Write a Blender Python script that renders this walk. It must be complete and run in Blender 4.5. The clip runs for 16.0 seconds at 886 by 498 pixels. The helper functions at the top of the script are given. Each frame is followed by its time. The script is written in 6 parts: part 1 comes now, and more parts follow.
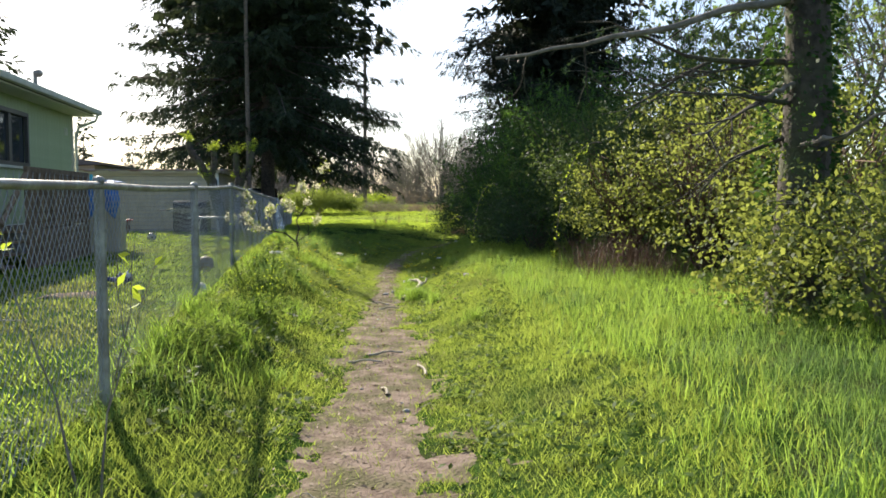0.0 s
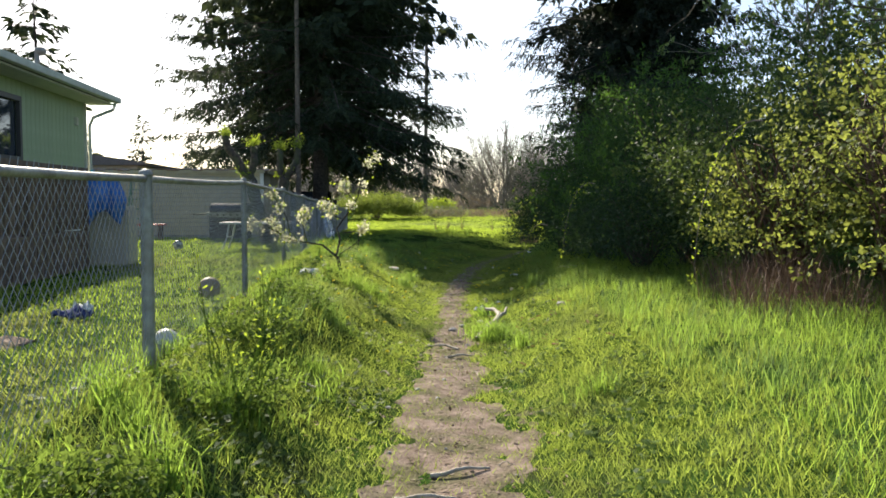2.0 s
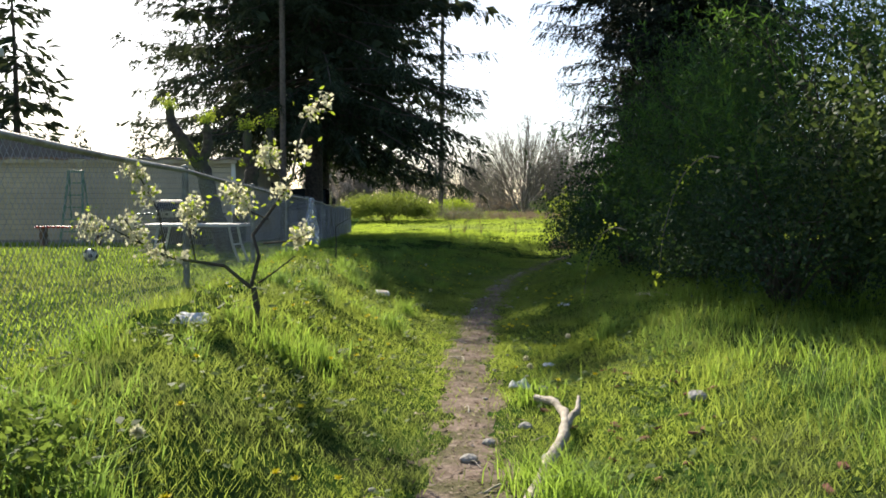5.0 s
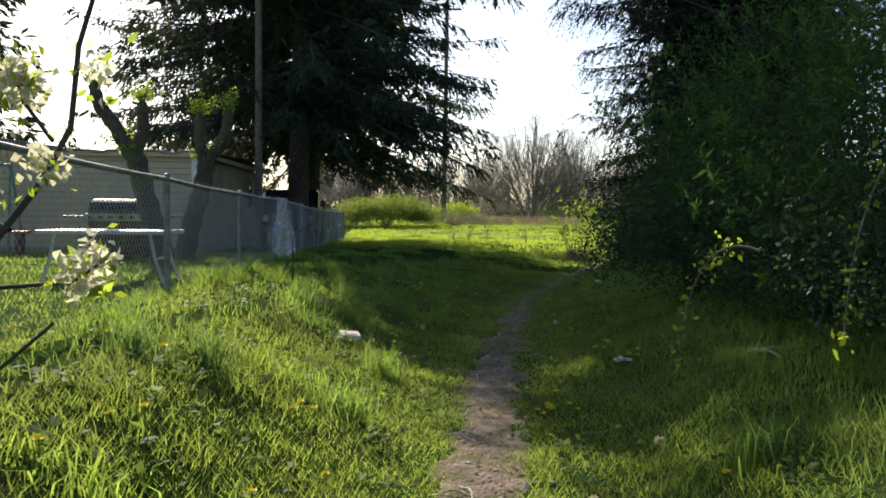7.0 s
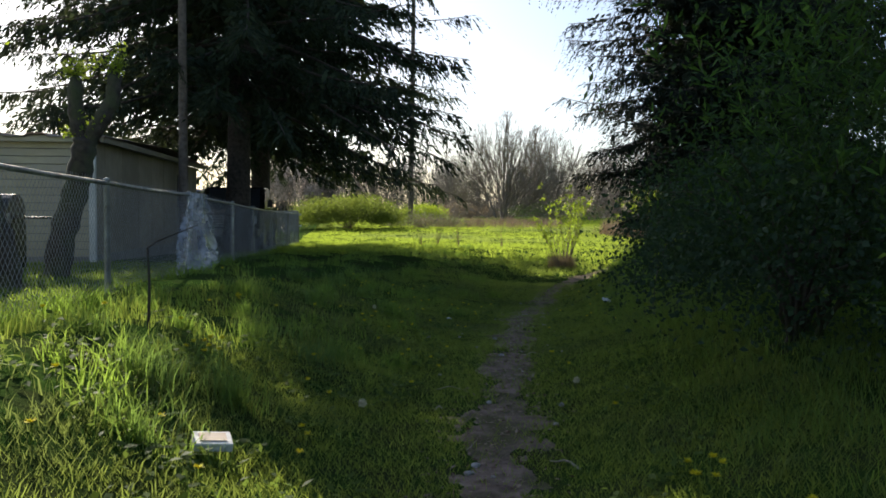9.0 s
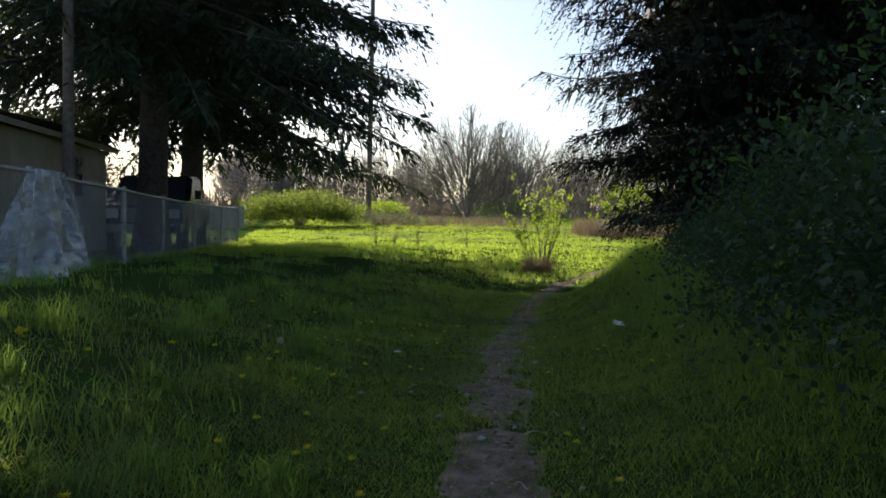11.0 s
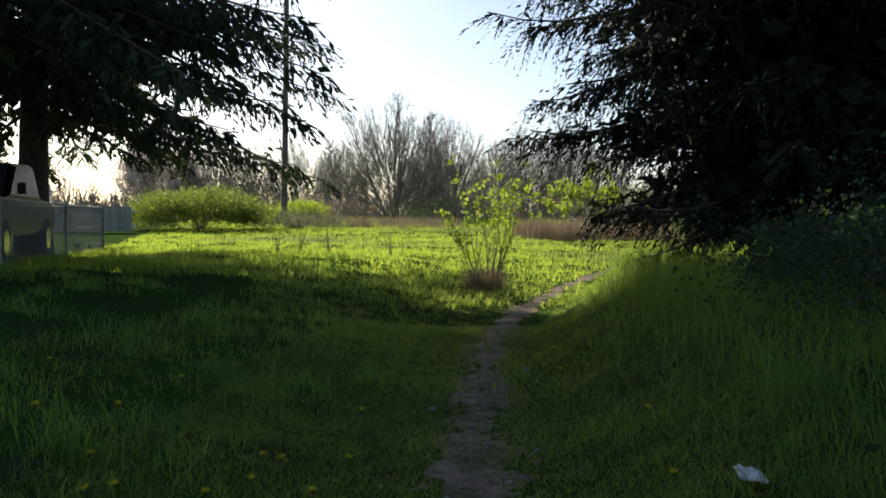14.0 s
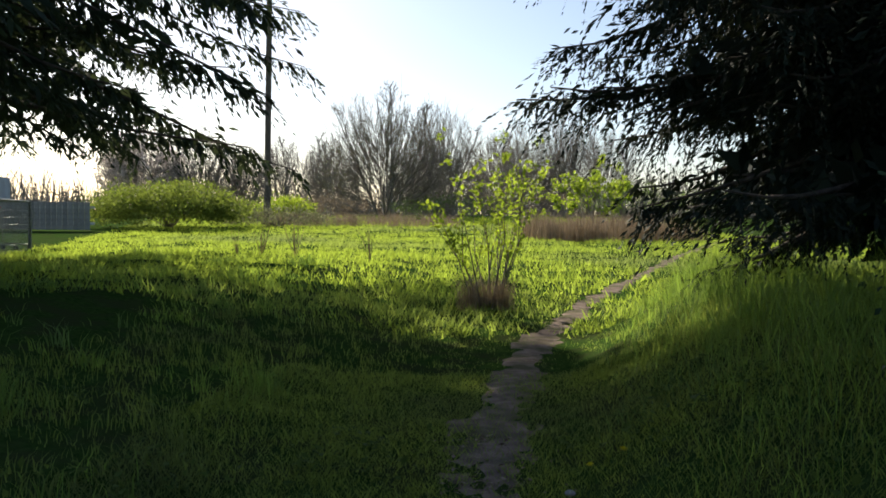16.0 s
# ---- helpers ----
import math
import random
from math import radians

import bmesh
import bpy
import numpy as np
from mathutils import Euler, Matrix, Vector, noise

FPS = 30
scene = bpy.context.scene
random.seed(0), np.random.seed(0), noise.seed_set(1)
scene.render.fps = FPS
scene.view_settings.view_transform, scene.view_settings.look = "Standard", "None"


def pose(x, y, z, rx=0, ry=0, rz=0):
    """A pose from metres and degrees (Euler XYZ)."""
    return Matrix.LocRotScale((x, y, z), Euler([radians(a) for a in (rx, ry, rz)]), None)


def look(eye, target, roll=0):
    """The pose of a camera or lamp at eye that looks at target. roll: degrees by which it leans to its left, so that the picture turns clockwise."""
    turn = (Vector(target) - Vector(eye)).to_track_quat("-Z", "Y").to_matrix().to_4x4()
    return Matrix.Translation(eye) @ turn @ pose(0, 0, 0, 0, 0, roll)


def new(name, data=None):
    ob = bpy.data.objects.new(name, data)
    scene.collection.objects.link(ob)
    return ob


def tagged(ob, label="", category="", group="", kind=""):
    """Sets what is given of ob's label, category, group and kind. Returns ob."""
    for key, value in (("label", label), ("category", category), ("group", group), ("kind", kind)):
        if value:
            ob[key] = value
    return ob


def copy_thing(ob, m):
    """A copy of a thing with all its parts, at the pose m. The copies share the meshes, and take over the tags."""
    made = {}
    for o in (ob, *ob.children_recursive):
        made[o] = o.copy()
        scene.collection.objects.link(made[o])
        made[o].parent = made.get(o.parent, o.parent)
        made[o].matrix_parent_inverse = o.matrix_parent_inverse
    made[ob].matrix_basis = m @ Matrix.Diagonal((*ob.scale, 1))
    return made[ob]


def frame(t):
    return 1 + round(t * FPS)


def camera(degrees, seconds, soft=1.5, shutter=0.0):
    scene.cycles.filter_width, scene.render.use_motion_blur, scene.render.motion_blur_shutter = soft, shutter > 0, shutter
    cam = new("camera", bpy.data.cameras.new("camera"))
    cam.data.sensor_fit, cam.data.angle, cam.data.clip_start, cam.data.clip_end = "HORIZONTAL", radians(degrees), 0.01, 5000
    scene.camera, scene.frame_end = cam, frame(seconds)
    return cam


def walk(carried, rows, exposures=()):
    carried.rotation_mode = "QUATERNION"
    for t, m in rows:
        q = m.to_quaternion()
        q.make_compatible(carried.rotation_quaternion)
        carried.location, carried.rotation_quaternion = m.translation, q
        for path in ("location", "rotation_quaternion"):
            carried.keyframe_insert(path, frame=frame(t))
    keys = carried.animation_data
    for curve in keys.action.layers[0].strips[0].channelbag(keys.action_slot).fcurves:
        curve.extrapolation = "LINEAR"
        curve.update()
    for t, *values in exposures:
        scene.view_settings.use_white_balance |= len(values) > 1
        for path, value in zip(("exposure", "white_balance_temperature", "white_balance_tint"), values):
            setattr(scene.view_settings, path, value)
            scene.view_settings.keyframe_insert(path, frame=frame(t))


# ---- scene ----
cam = camera(53.6, 16.0, soft=1.7)
METRES, EYE, TILT, LEAN, TURN = 29.0, 1.5, 3.9, 2.0, 0.0
ROWS = [
    (0.0, 0.0, 0.0, 0.0, 0.2, -7.27, -1.59),
    (0.5, -0.0017, 0.0284, -0.0025, 4.86, -7.21, -1.37),
    (1.0, -0.0054, 0.0592, -0.0053, 5.05, -7.24, -1.42),
    (1.5, -0.0082, 0.0912, -0.0074, 5.06, -7.09, -1.46),
    (2.0, -0.0112, 0.1222, -0.0101, 4.13, -7.04, -1.59),
    (2.5, -0.0125, 0.1503, -0.0124, 4.13, -6.85, -1.57),
    (3.0, -0.0141, 0.1814, -0.0161, 4.33, -6.93, -1.58),
    (5.5, -0.0243, 0.3406, -0.0299, 5.58, -6.82, -1.77),
    (6.0, -0.0267, 0.3719, -0.0319, 5.81, -6.71, -1.91),
    (6.5, -0.0294, 0.4047, -0.0343, 5.68, -6.69, -1.9),
    (7.0, -0.0315, 0.4342, -0.0375, 5.55, -6.57, -2.03),
    (7.5, -0.0351, 0.4668, -0.0411, 4.47, -6.55, -2.14),
    (8.0, -0.0376, 0.4981, -0.0434, 4.25, -6.5, -2.12),
    (8.5, -0.04, 0.5295, -0.0455, 3.65, -6.44, -2.11),
    (9.0, -0.0403, 0.5595, -0.0482, 3.47, -6.36, -2.08),
    (11.5, -0.0429, 0.7116, -0.0632, -0.85, -6.18, -2.84),
    (12.0, -0.0428, 0.7429, -0.0654, -2.79, -6.03, -2.76),
    (12.5, -0.0419, 0.7725, -0.068, -2.98, -6.02, -2.79),
    (13.0, -0.0404, 0.8035, -0.0707, -3.14, -5.97, -2.71),
    (13.5, -0.0379, 0.8339, -0.0732, -3.36, -5.97, -2.78),
    (14.0, -0.0355, 0.8657, -0.0753, -3.6, -5.97, -2.69),
    (14.5, -0.032, 0.8957, -0.077, -3.61, -5.94, -2.68),
    (15.0, -0.0293, 0.9285, -0.0801, -3.62, -6.01, -2.65),
    (15.5, -0.0256, 0.9603, -0.0828, -3.61, -5.97, -2.59),
    (16.0, -0.0223, 0.9934, -0.086, -3.75, -6.05, -2.74),
]
walk(cam, [(t, pose(0, 0, EYE, TILT, LEAN, TURN) @ pose(METRES * x, METRES * y, METRES * z, 90 + pitch, roll, yaw)) for t, x, y, z, yaw, pitch, roll in ROWS],
     exposures=((0.0, 1.0), (3.0, 0.95), (6.5, 0.75), (9.0, 0.6), (12.5, 0.58), (16.0, 0.52)))

# ---- world and light ----
SUN_AZ, SUN_EL = radians(-29.5), radians(31.5)      # the sun stands ahead, to the left of the path
world = bpy.data.worlds.new("sky")
scene.world = world
world.use_nodes = True
wn = world.node_tree.nodes
sky = wn.new("ShaderNodeTexSky")
sky.sky_type = "NISHITA"
sky.sun_disc = False
sky.sun_elevation, sky.sun_rotation = SUN_EL, SUN_AZ % (2 * math.pi)
sky.air_density, sky.dust_density, sky.ozone_density = 0.8, 1.0, 0.8
wn["Background"].inputs[1].default_value = 0.108
world.node_tree.links.new(sky.outputs[0], wn["Background"].inputs[0])
sun_light = bpy.data.lights.new("sun", "SUN")
sun_light.energy, sun_light.angle, sun_light.color = 5.0, radians(0.53), (1.0, 0.91, 0.76)
sun_ob = new("sun", sun_light)
sun_way = Vector((math.sin(SUN_AZ) * math.cos(SUN_EL), math.cos(SUN_AZ) * math.cos(SUN_EL), math.sin(SUN_EL)))
sun_ob.matrix_world = look(sun_way * 100, (0, 0, 0))

# ---- materials ----
rng = np.random.default_rng(7)


def mat(name, c1, c2, scale=8.0, rough=0.7, metal=0.0, bump=0.0, bump_scale=None, detail=6.0, rand=0.0, c3=None, big=0.6, spec=0.5):
    """Two colours mixed by a fine and a broad noise, with bump; rand varies the value object by object or island by island."""
    m = bpy.data.materials.new(name)
    m.use_nodes = True
    nt = m.node_tree
    n, l = nt.nodes, nt.links
    b = n["Principled BSDF"]
    co = n.new("ShaderNodeTexCoord")
    n1 = n.new("ShaderNodeTexNoise")
    n1.inputs["Scale"].default_value, n1.inputs["Detail"].default_value = scale, detail
    l.new(co.outputs["Object"], n1.inputs["Vector"])
    r1 = n.new("ShaderNodeValToRGB")
    r1.color_ramp.elements[0].position, r1.color_ramp.elements[1].position = 0.32, 0.68
    r1.color_ramp.elements[0].color, r1.color_ramp.elements[1].color = (*c1, 1), (*c2, 1)
    l.new(n1.outputs["Fac"], r1.inputs["Fac"])
    out = r1.outputs["Color"]
    if c3:
        n2 = n.new("ShaderNodeTexNoise")
        n2.inputs["Scale"].default_value, n2.inputs["Detail"].default_value = big, 4.0
        l.new(co.outputs["Object"], n2.inputs["Vector"])
        r2 = n.new("ShaderNodeValToRGB")
        r2.color_ramp.elements[0].position, r2.color_ramp.elements[1].position = 0.45, 0.62
        l.new(n2.outputs["Fac"], r2.inputs["Fac"])
        mx = n.new("ShaderNodeMix")
        mx.data_type = "RGBA"
        l.new(r2.outputs["Color"], mx.inputs["Factor"])
        l.new(out, mx.inputs["A"])
        mx.inputs["B"].default_value = (*c3, 1)
        out = mx.outputs["Result"]
    if rand:
        info = n.new("ShaderNodeObjectInfo")
        hv = n.new("ShaderNodeHueSaturation")
        mr = n.new("ShaderNodeMapRange")
        mr.inputs["To Min"].default_value, mr.inputs["To Max"].default_value = 1 - rand, 1 + rand
        l.new(info.outputs["Random"], mr.inputs["Value"])
        l.new(mr.outputs["Result"], hv.inputs["Value"])
        l.new(out, hv.inputs["Color"])
        out = hv.outputs["Color"]
    l.new(out, b.inputs["Base Color"])
    b.inputs["Roughness"].default_value, b.inputs["Metallic"].default_value = rough, metal
    b.inputs["Specular IOR Level"].default_value = spec
    if bump:
        n3 = n.new("ShaderNodeTexNoise")
        n3.inputs["Scale"].default_value, n3.inputs["Detail"].default_value = bump_scale or scale * 2, 8.0
        l.new(co.outputs["Object"], n3.inputs["Vector"])
        bp = n.new("ShaderNodeBump")
        bp.inputs["Strength"].default_value, bp.inputs["Distance"].default_value = min(1.0, bump), 0.02
        l.new(n3.outputs["Fac"], bp.inputs["Height"])
        l.new(bp.outputs["Normal"], b.inputs["Normal"])
    return m


def leaf_mat(name, dark, light, through_light, glow=0.45, gloss=0.25, patch=0.0, patch_col=None):
    """Leaves and blades: colour varied leaf by leaf and over broad patches, light shining through them."""
    m = bpy.data.materials.new(name)
    m.use_nodes = True
    nt = m.node_tree
    n, l = nt.nodes, nt.links
    b = n["Principled BSDF"]
    geo = n.new("ShaderNodeNewGeometry")
    ramp = n.new("ShaderNodeValToRGB")
    ramp.color_ramp.elements[0].color, ramp.color_ramp.elements[1].color = (*dark, 1), (*light, 1)
    l.new(geo.outputs["Random Per Island"], ramp.inputs["Fac"])
    out = ramp.outputs["Color"]
    tr = n.new("ShaderNodeBsdfTranslucent")
    tcol = n.new("ShaderNodeMix")
    tcol.data_type = "RGBA"
    tcol.inputs["A"].default_value = (*[c * 0.6 for c in through_light], 1)
    tcol.inputs["B"].default_value = (*through_light, 1)
    l.new(geo.outputs["Random Per Island"], tcol.inputs["Factor"])
    tout = tcol.outputs["Result"]
    if patch_col:
        co = n.new("ShaderNodeTexCoord")
        no = n.new("ShaderNodeTexNoise")
        no.inputs["Scale"].default_value, no.inputs["Detail"].default_value = patch, 3.0
        l.new(co.outputs["Object"], no.inputs["Vector"])
        rr = n.new("ShaderNodeValToRGB")
        rr.color_ramp.elements[0].position, rr.color_ramp.elements[1].position = 0.5, 0.72
        l.new(no.outputs["Fac"], rr.inputs["Fac"])
        for which in (0, 1):
            mx = n.new("ShaderNodeMix")
            mx.data_type = "RGBA"
            l.new(rr.outputs["Color"], mx.inputs["Factor"])
            l.new(out if which == 0 else tout, mx.inputs["A"])
            mx.inputs["B"].default_value = (*patch_col, 1)
            if which == 0:
                out = mx.outputs["Result"]
            else:
                tout = mx.outputs["Result"]
    l.new(out, b.inputs["Base Color"])
    l.new(tout, tr.inputs["Color"])
    b.inputs["Roughness"].default_value = 0.6
    b.inputs["Specular IOR Level"].default_value = gloss
    mix = n.new("ShaderNodeMixShader")
    mix.inputs["Fac"].default_value = glow
    l.new(b.outputs[0], mix.inputs[1])
    l.new(tr.outputs[0], mix.inputs[2])
    l.new(mix.outputs[0], n["Material Output"].inputs["Surface"])
    return m


def glass_mat(name, tint, rough=0.03):
    m = bpy.data.materials.new(name)
    m.use_nodes = True
    b = m.node_tree.nodes["Principled BSDF"]
    b.inputs["Base Color"].default_value = (*tint, 1)
    b.inputs["Roughness"].default_value = rough
    b.inputs["Specular IOR Level"].default_value = 0.9
    return m


def film_mat(name, tint, clear=0.6):
    """Thin clear plastic: part see-through, part pale and glossy."""
    m = bpy.data.materials.new(name)
    m.use_nodes = True
    n, l = m.node_tree.nodes, m.node_tree.links
    b = n["Principled BSDF"]
    b.inputs["Base Color"].default_value = (*tint, 1)
    b.inputs["Roughness"].default_value = 0.2
    bn, bp = n.new("ShaderNodeTexNoise"), n.new("ShaderNodeBump")
    bn.inputs["Scale"].default_value, bn.inputs["Detail"].default_value = 7.0, 3.0
    bp.inputs["Strength"].default_value, bp.inputs["Distance"].default_value = 1.0, 0.1
    l.new(bn.outputs["Fac"], bp.inputs["Height"])
    l.new(bp.outputs["Normal"], b.inputs["Normal"])
    t = n.new("ShaderNodeBsdfTransparent")
    no = n.new("ShaderNodeTexNoise")
    no.inputs["Scale"].default_value, no.inputs["Detail"].default_value = 9.0, 5.0
    mr = n.new("ShaderNodeMapRange")
    mr.inputs["From Min"].default_value, mr.inputs["From Max"].default_value = 0.35, 0.65
    mr.inputs["To Min"].default_value, mr.inputs["To Max"].default_value = 1 - clear - 0.2, 1 - clear + 0.25
    l.new(no.outputs["Fac"], mr.inputs["Value"])
    mix = n.new("ShaderNodeMixShader")
    l.new(mr.outputs["Result"], mix.inputs["Fac"])
    l.new(t.outputs[0], mix.inputs[1])
    l.new(b.outputs[0], mix.inputs[2])
    l.new(mix.outputs[0], n["Material Output"].inputs["Surface"])
    return m


M_GROUND = mat("turf_soil", (0.026, 0.056, 0.012), (0.060, 0.112, 0.024), 22.0, 1.0, bump=1.0, bump_scale=60, c3=(0.052, 0.068, 0.024), big=2.6, spec=0.0)
M_DIRT = mat("trodden_dirt", (0.155, 0.115, 0.090), (0.32, 0.25, 0.20), 9.0, 0.95, bump=1.0, bump_scale=42, c3=(0.13, 0.12, 0.065), big=3.1, spec=0.05)
M_GRASS = leaf_mat("bank_grass", (0.044, 0.096, 0.032), (0.122, 0.198, 0.058), (0.54, 0.67, 0.105), 0.52, 0.15, 0.5, (0.19, 0.235, 0.075))
M_TALL = leaf_mat("tall_grass", (0.038, 0.104, 0.038), (0.108, 0.208, 0.062), (0.49, 0.71, 0.100), 0.54, 0.15, 0.6, (0.15, 0.245, 0.075))
M_LAWN = leaf_mat("yard_lawn", (0.081, 0.157, 0.028), (0.194, 0.284, 0.049), (0.536, 0.711, 0.099), 0.48, 0.12, 0.35, (0.325, 0.299, 0.117))
M_FIELD = leaf_mat("field_grass", (0.080, 0.170, 0.026), (0.180, 0.300, 0.044), (0.68, 0.86, 0.100), 0.52, 0.12, 0.12, (0.300, 0.360, 0.120))
M_WEED = leaf_mat("weed_leaves", (0.045, 0.088, 0.020), (0.101, 0.157, 0.041), (0.291, 0.412, 0.068), 0.42, 0.08)
M_SPRUCE = leaf_mat("spruce_needles", (0.026, 0.040, 0.026), (0.060, 0.082, 0.046), (0.09, 0.115, 0.045), 0.25, 0.08)
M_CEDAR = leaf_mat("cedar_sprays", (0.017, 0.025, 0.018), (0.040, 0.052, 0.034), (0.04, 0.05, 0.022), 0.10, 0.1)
M_HEDGE = leaf_mat("willow_leaves", (0.021, 0.054, 0.018), (0.050, 0.096, 0.030), (0.12, 0.22, 0.036), 0.30, 0.12)
# Bramble and thicket leaves in three tones: shade, half shade and sunlight in the colour.
M_SHADEBUSH = leaf_mat("bramble_shaded_leaves", (0.022, 0.046, 0.023), (0.054, 0.092, 0.050), (0.10, 0.18, 0.04), 0.26, 0.15)
M_HALFSHADE = leaf_mat("thicket_half_shade_leaves", (0.032, 0.058, 0.023), (0.080, 0.120, 0.046), (0.20, 0.28, 0.06), 0.33, 0.15)
M_BRAMBLE = leaf_mat("bramble_sunlit_leaves", (0.052, 0.080, 0.024), (0.140, 0.175, 0.058), (0.47, 0.53, 0.10), 0.42, 0.2)
M_THICKET = leaf_mat("thicket_leaves", (0.10, 0.14, 0.03), (0.19, 0.24, 0.05), (0.42, 0.52, 0.08), 0.38, 0.08)
M_YOUNG = leaf_mat("young_leaves", (0.09, 0.16, 0.02), (0.16, 0.24, 0.03), (0.55, 0.70, 0.06), 0.55, 0.35)
M_FINELEAF = leaf_mat("high_leaves", (0.06, 0.09, 0.04), (0.12, 0.16, 0.07), (0.30, 0.42, 0.10), 0.45, 0.4)
M_PETAL = leaf_mat("blossom_petals", (0.72, 0.68, 0.52), (0.84, 0.81, 0.68), (0.85, 0.82, 0.55), 0.55, 0.1)
M_PINKPETAL = leaf_mat("far_blossom", (0.55, 0.47, 0.43), (0.76, 0.67, 0.61), (0.6, 0.52, 0.47), 0.4, 0.2)
M_YELLOW = leaf_mat("dandelion_petals", (0.76, 0.66, 0.02), (0.86, 0.78, 0.03), (0.72, 0.64, 0.02), 0.3, 0.2)
M_FARTWIG = leaf_mat("far_twigs", (0.10, 0.085, 0.07), (0.20, 0.175, 0.145), (0.12, 0.10, 0.08), 0.15, 0.05)
M_BUD = leaf_mat("opening_buds", (0.16, 0.16, 0.09), (0.27, 0.27, 0.15), (0.30, 0.31, 0.14), 0.3, 0.1)
M_SHOOT = leaf_mat("willow_shoots", (0.035, 0.090, 0.024), (0.070, 0.150, 0.035), (0.18, 0.34, 0.045), 0.38, 0.15)
M_DEADCANE = leaf_mat("dead_canes", (0.09, 0.055, 0.04), (0.24, 0.16, 0.11), (0.16, 0.10, 0.07), 0.2, 0.1)
M_STRAW = leaf_mat("dry_stalks", (0.22, 0.16, 0.10), (0.42, 0.33, 0.22), (0.35, 0.26, 0.16), 0.3, 0.2)
M_BARK = mat("spruce_bark", (0.045, 0.035, 0.028), (0.12, 0.095, 0.075), 14, 0.95, bump=1.0, bump_scale=30)
M_GREYBARK = mat("grey_bark", (0.13, 0.11, 0.085), (0.27, 0.235, 0.19), 10, 0.95, bump=0.7, bump_scale=30)
M_POLLARD = mat("pollard_bark", (0.04, 0.032, 0.025), (0.10, 0.08, 0.062), 12, 0.95, bump=1.0, bump_scale=26, c3=(0.08, 0.09, 0.04), big=2.5)
M_TWIG = mat("bare_twigs", (0.17, 0.145, 0.12), (0.32, 0.28, 0.235), 5, 0.9)
M_LITTER = leaf_mat("leaf_litter", (0.10, 0.06, 0.04), (0.42, 0.33, 0.24), (0.2, 0.14, 0.09), 0.15, 0.1)
M_DEADWOOD = mat("bleached_wood", (0.34, 0.29, 0.22), (0.58, 0.52, 0.43), 16, 0.85, bump=0.8, bump_scale=40)
M_STEEL = mat("galvanised_steel", (0.27, 0.27, 0.24), (0.42, 0.42, 0.38), 20, 0.5, 0.5, bump=0.15, c3=(0.22, 0.21, 0.18), big=4)
M_WIRE = mat("fence_wire", (0.30, 0.31, 0.31), (0.45, 0.46, 0.46), 12, 0.5, 0.7)
M_GREEN = mat("green_painted_siding", (0.36, 0.44, 0.25), (0.42, 0.50, 0.30), 5, 0.6, bump=0.15, bump_scale=60, rand=0.04, c3=(0.33, 0.40, 0.23), big=0.9)
M_TRIMG = mat("pale_trim_paint", (0.52, 0.52, 0.42), (0.62, 0.62, 0.52), 6, 0.55, bump=0.1)
M_ROOF = mat("grey_shingles", (0.10, 0.095, 0.09), (0.19, 0.18, 0.17), 22, 0.95, bump=0.6)
M_FRAME = mat("dark_window_frame", (0.03, 0.03, 0.03), (0.05, 0.05, 0.05), 9, 0.4)
M_PANE = glass_mat("window_glass", (0.04, 0.05, 0.06))
M_BEIGE = mat("beige_metal_siding", (0.44, 0.38, 0.27), (0.52, 0.46, 0.33), 4, 0.5, bump=0.08, rand=0.05, c3=(0.46, 0.40, 0.31), big=0.6)
M_BROWN = mat("brown_metal_siding", (0.24, 0.20, 0.15), (0.32, 0.27, 0.20), 4, 0.55, rand=0.06, c3=(0.20, 0.165, 0.12), big=0.6)
M_WHITE = mat("white_paint", (0.68, 0.68, 0.66), (0.8, 0.8, 0.78), 6, 0.5, bump=0.05, c3=(0.62, 0.6, 0.55), big=1.5)
M_SKIRT = mat("grey_skirting", (0.20, 0.19, 0.175), (0.28, 0.27, 0.25), 3, 0.8, bump=0.3)
M_TIN = mat("weathered_tin_roof", (0.24, 0.21, 0.19), (0.40, 0.35, 0.31), 6, 0.5, 0.4, bump=0.2, c3=(0.28, 0.17, 0.11), big=1.2)
M_WOOD = mat("weathered_deck_wood", (0.13, 0.085, 0.055), (0.24, 0.17, 0.115), 9, 0.85, bump=0.6, bump_scale=40, rand=0.18)
M_POLE = mat("creosoted_pole", (0.10, 0.075, 0.055), (0.19, 0.15, 0.115), 12, 0.9, bump=0.5)
M_BLUE = mat("blue_tarp", (0.02, 0.12, 0.42), (0.04, 0.20, 0.58), 12, 0.45, bump=0.3)
M_CYAN = mat("cyan_plastic", (0.05, 0.5, 0.62), (0.08, 0.6, 0.72), 8, 0.4)
M_BLACK = mat("black_paint", (0.012, 0.012, 0.014), (0.025, 0.025, 0.028), 8, 0.25)
M_RUBBER = mat("tyre_rubber", (0.02, 0.02, 0.02), (0.04, 0.04, 0.04), 20, 0.9, bump=0.3)
M_CHROME = mat("chrome", (0.62, 0.62, 0.62), (0.75, 0.75, 0.75), 6, 0.15, 1.0)
M_LAMP = mat("headlight_lens", (0.75, 0.76, 0.78), (0.85, 0.85, 0.86), 6, 0.1)
M_PAPER = mat("white_paper", (0.72, 0.71, 0.68), (0.84, 0.83, 0.80), 14, 0.8, bump=0.5, bump_scale=25)
M_CARD = mat("printed_card", (0.62, 0.48, 0.36), (0.74, 0.62, 0.50), 10, 0.7)
M_STONE = mat("grey_stone", (0.26, 0.25, 0.235), (0.46, 0.44, 0.41), 14, 0.9, bump=0.8, rand=0.2)
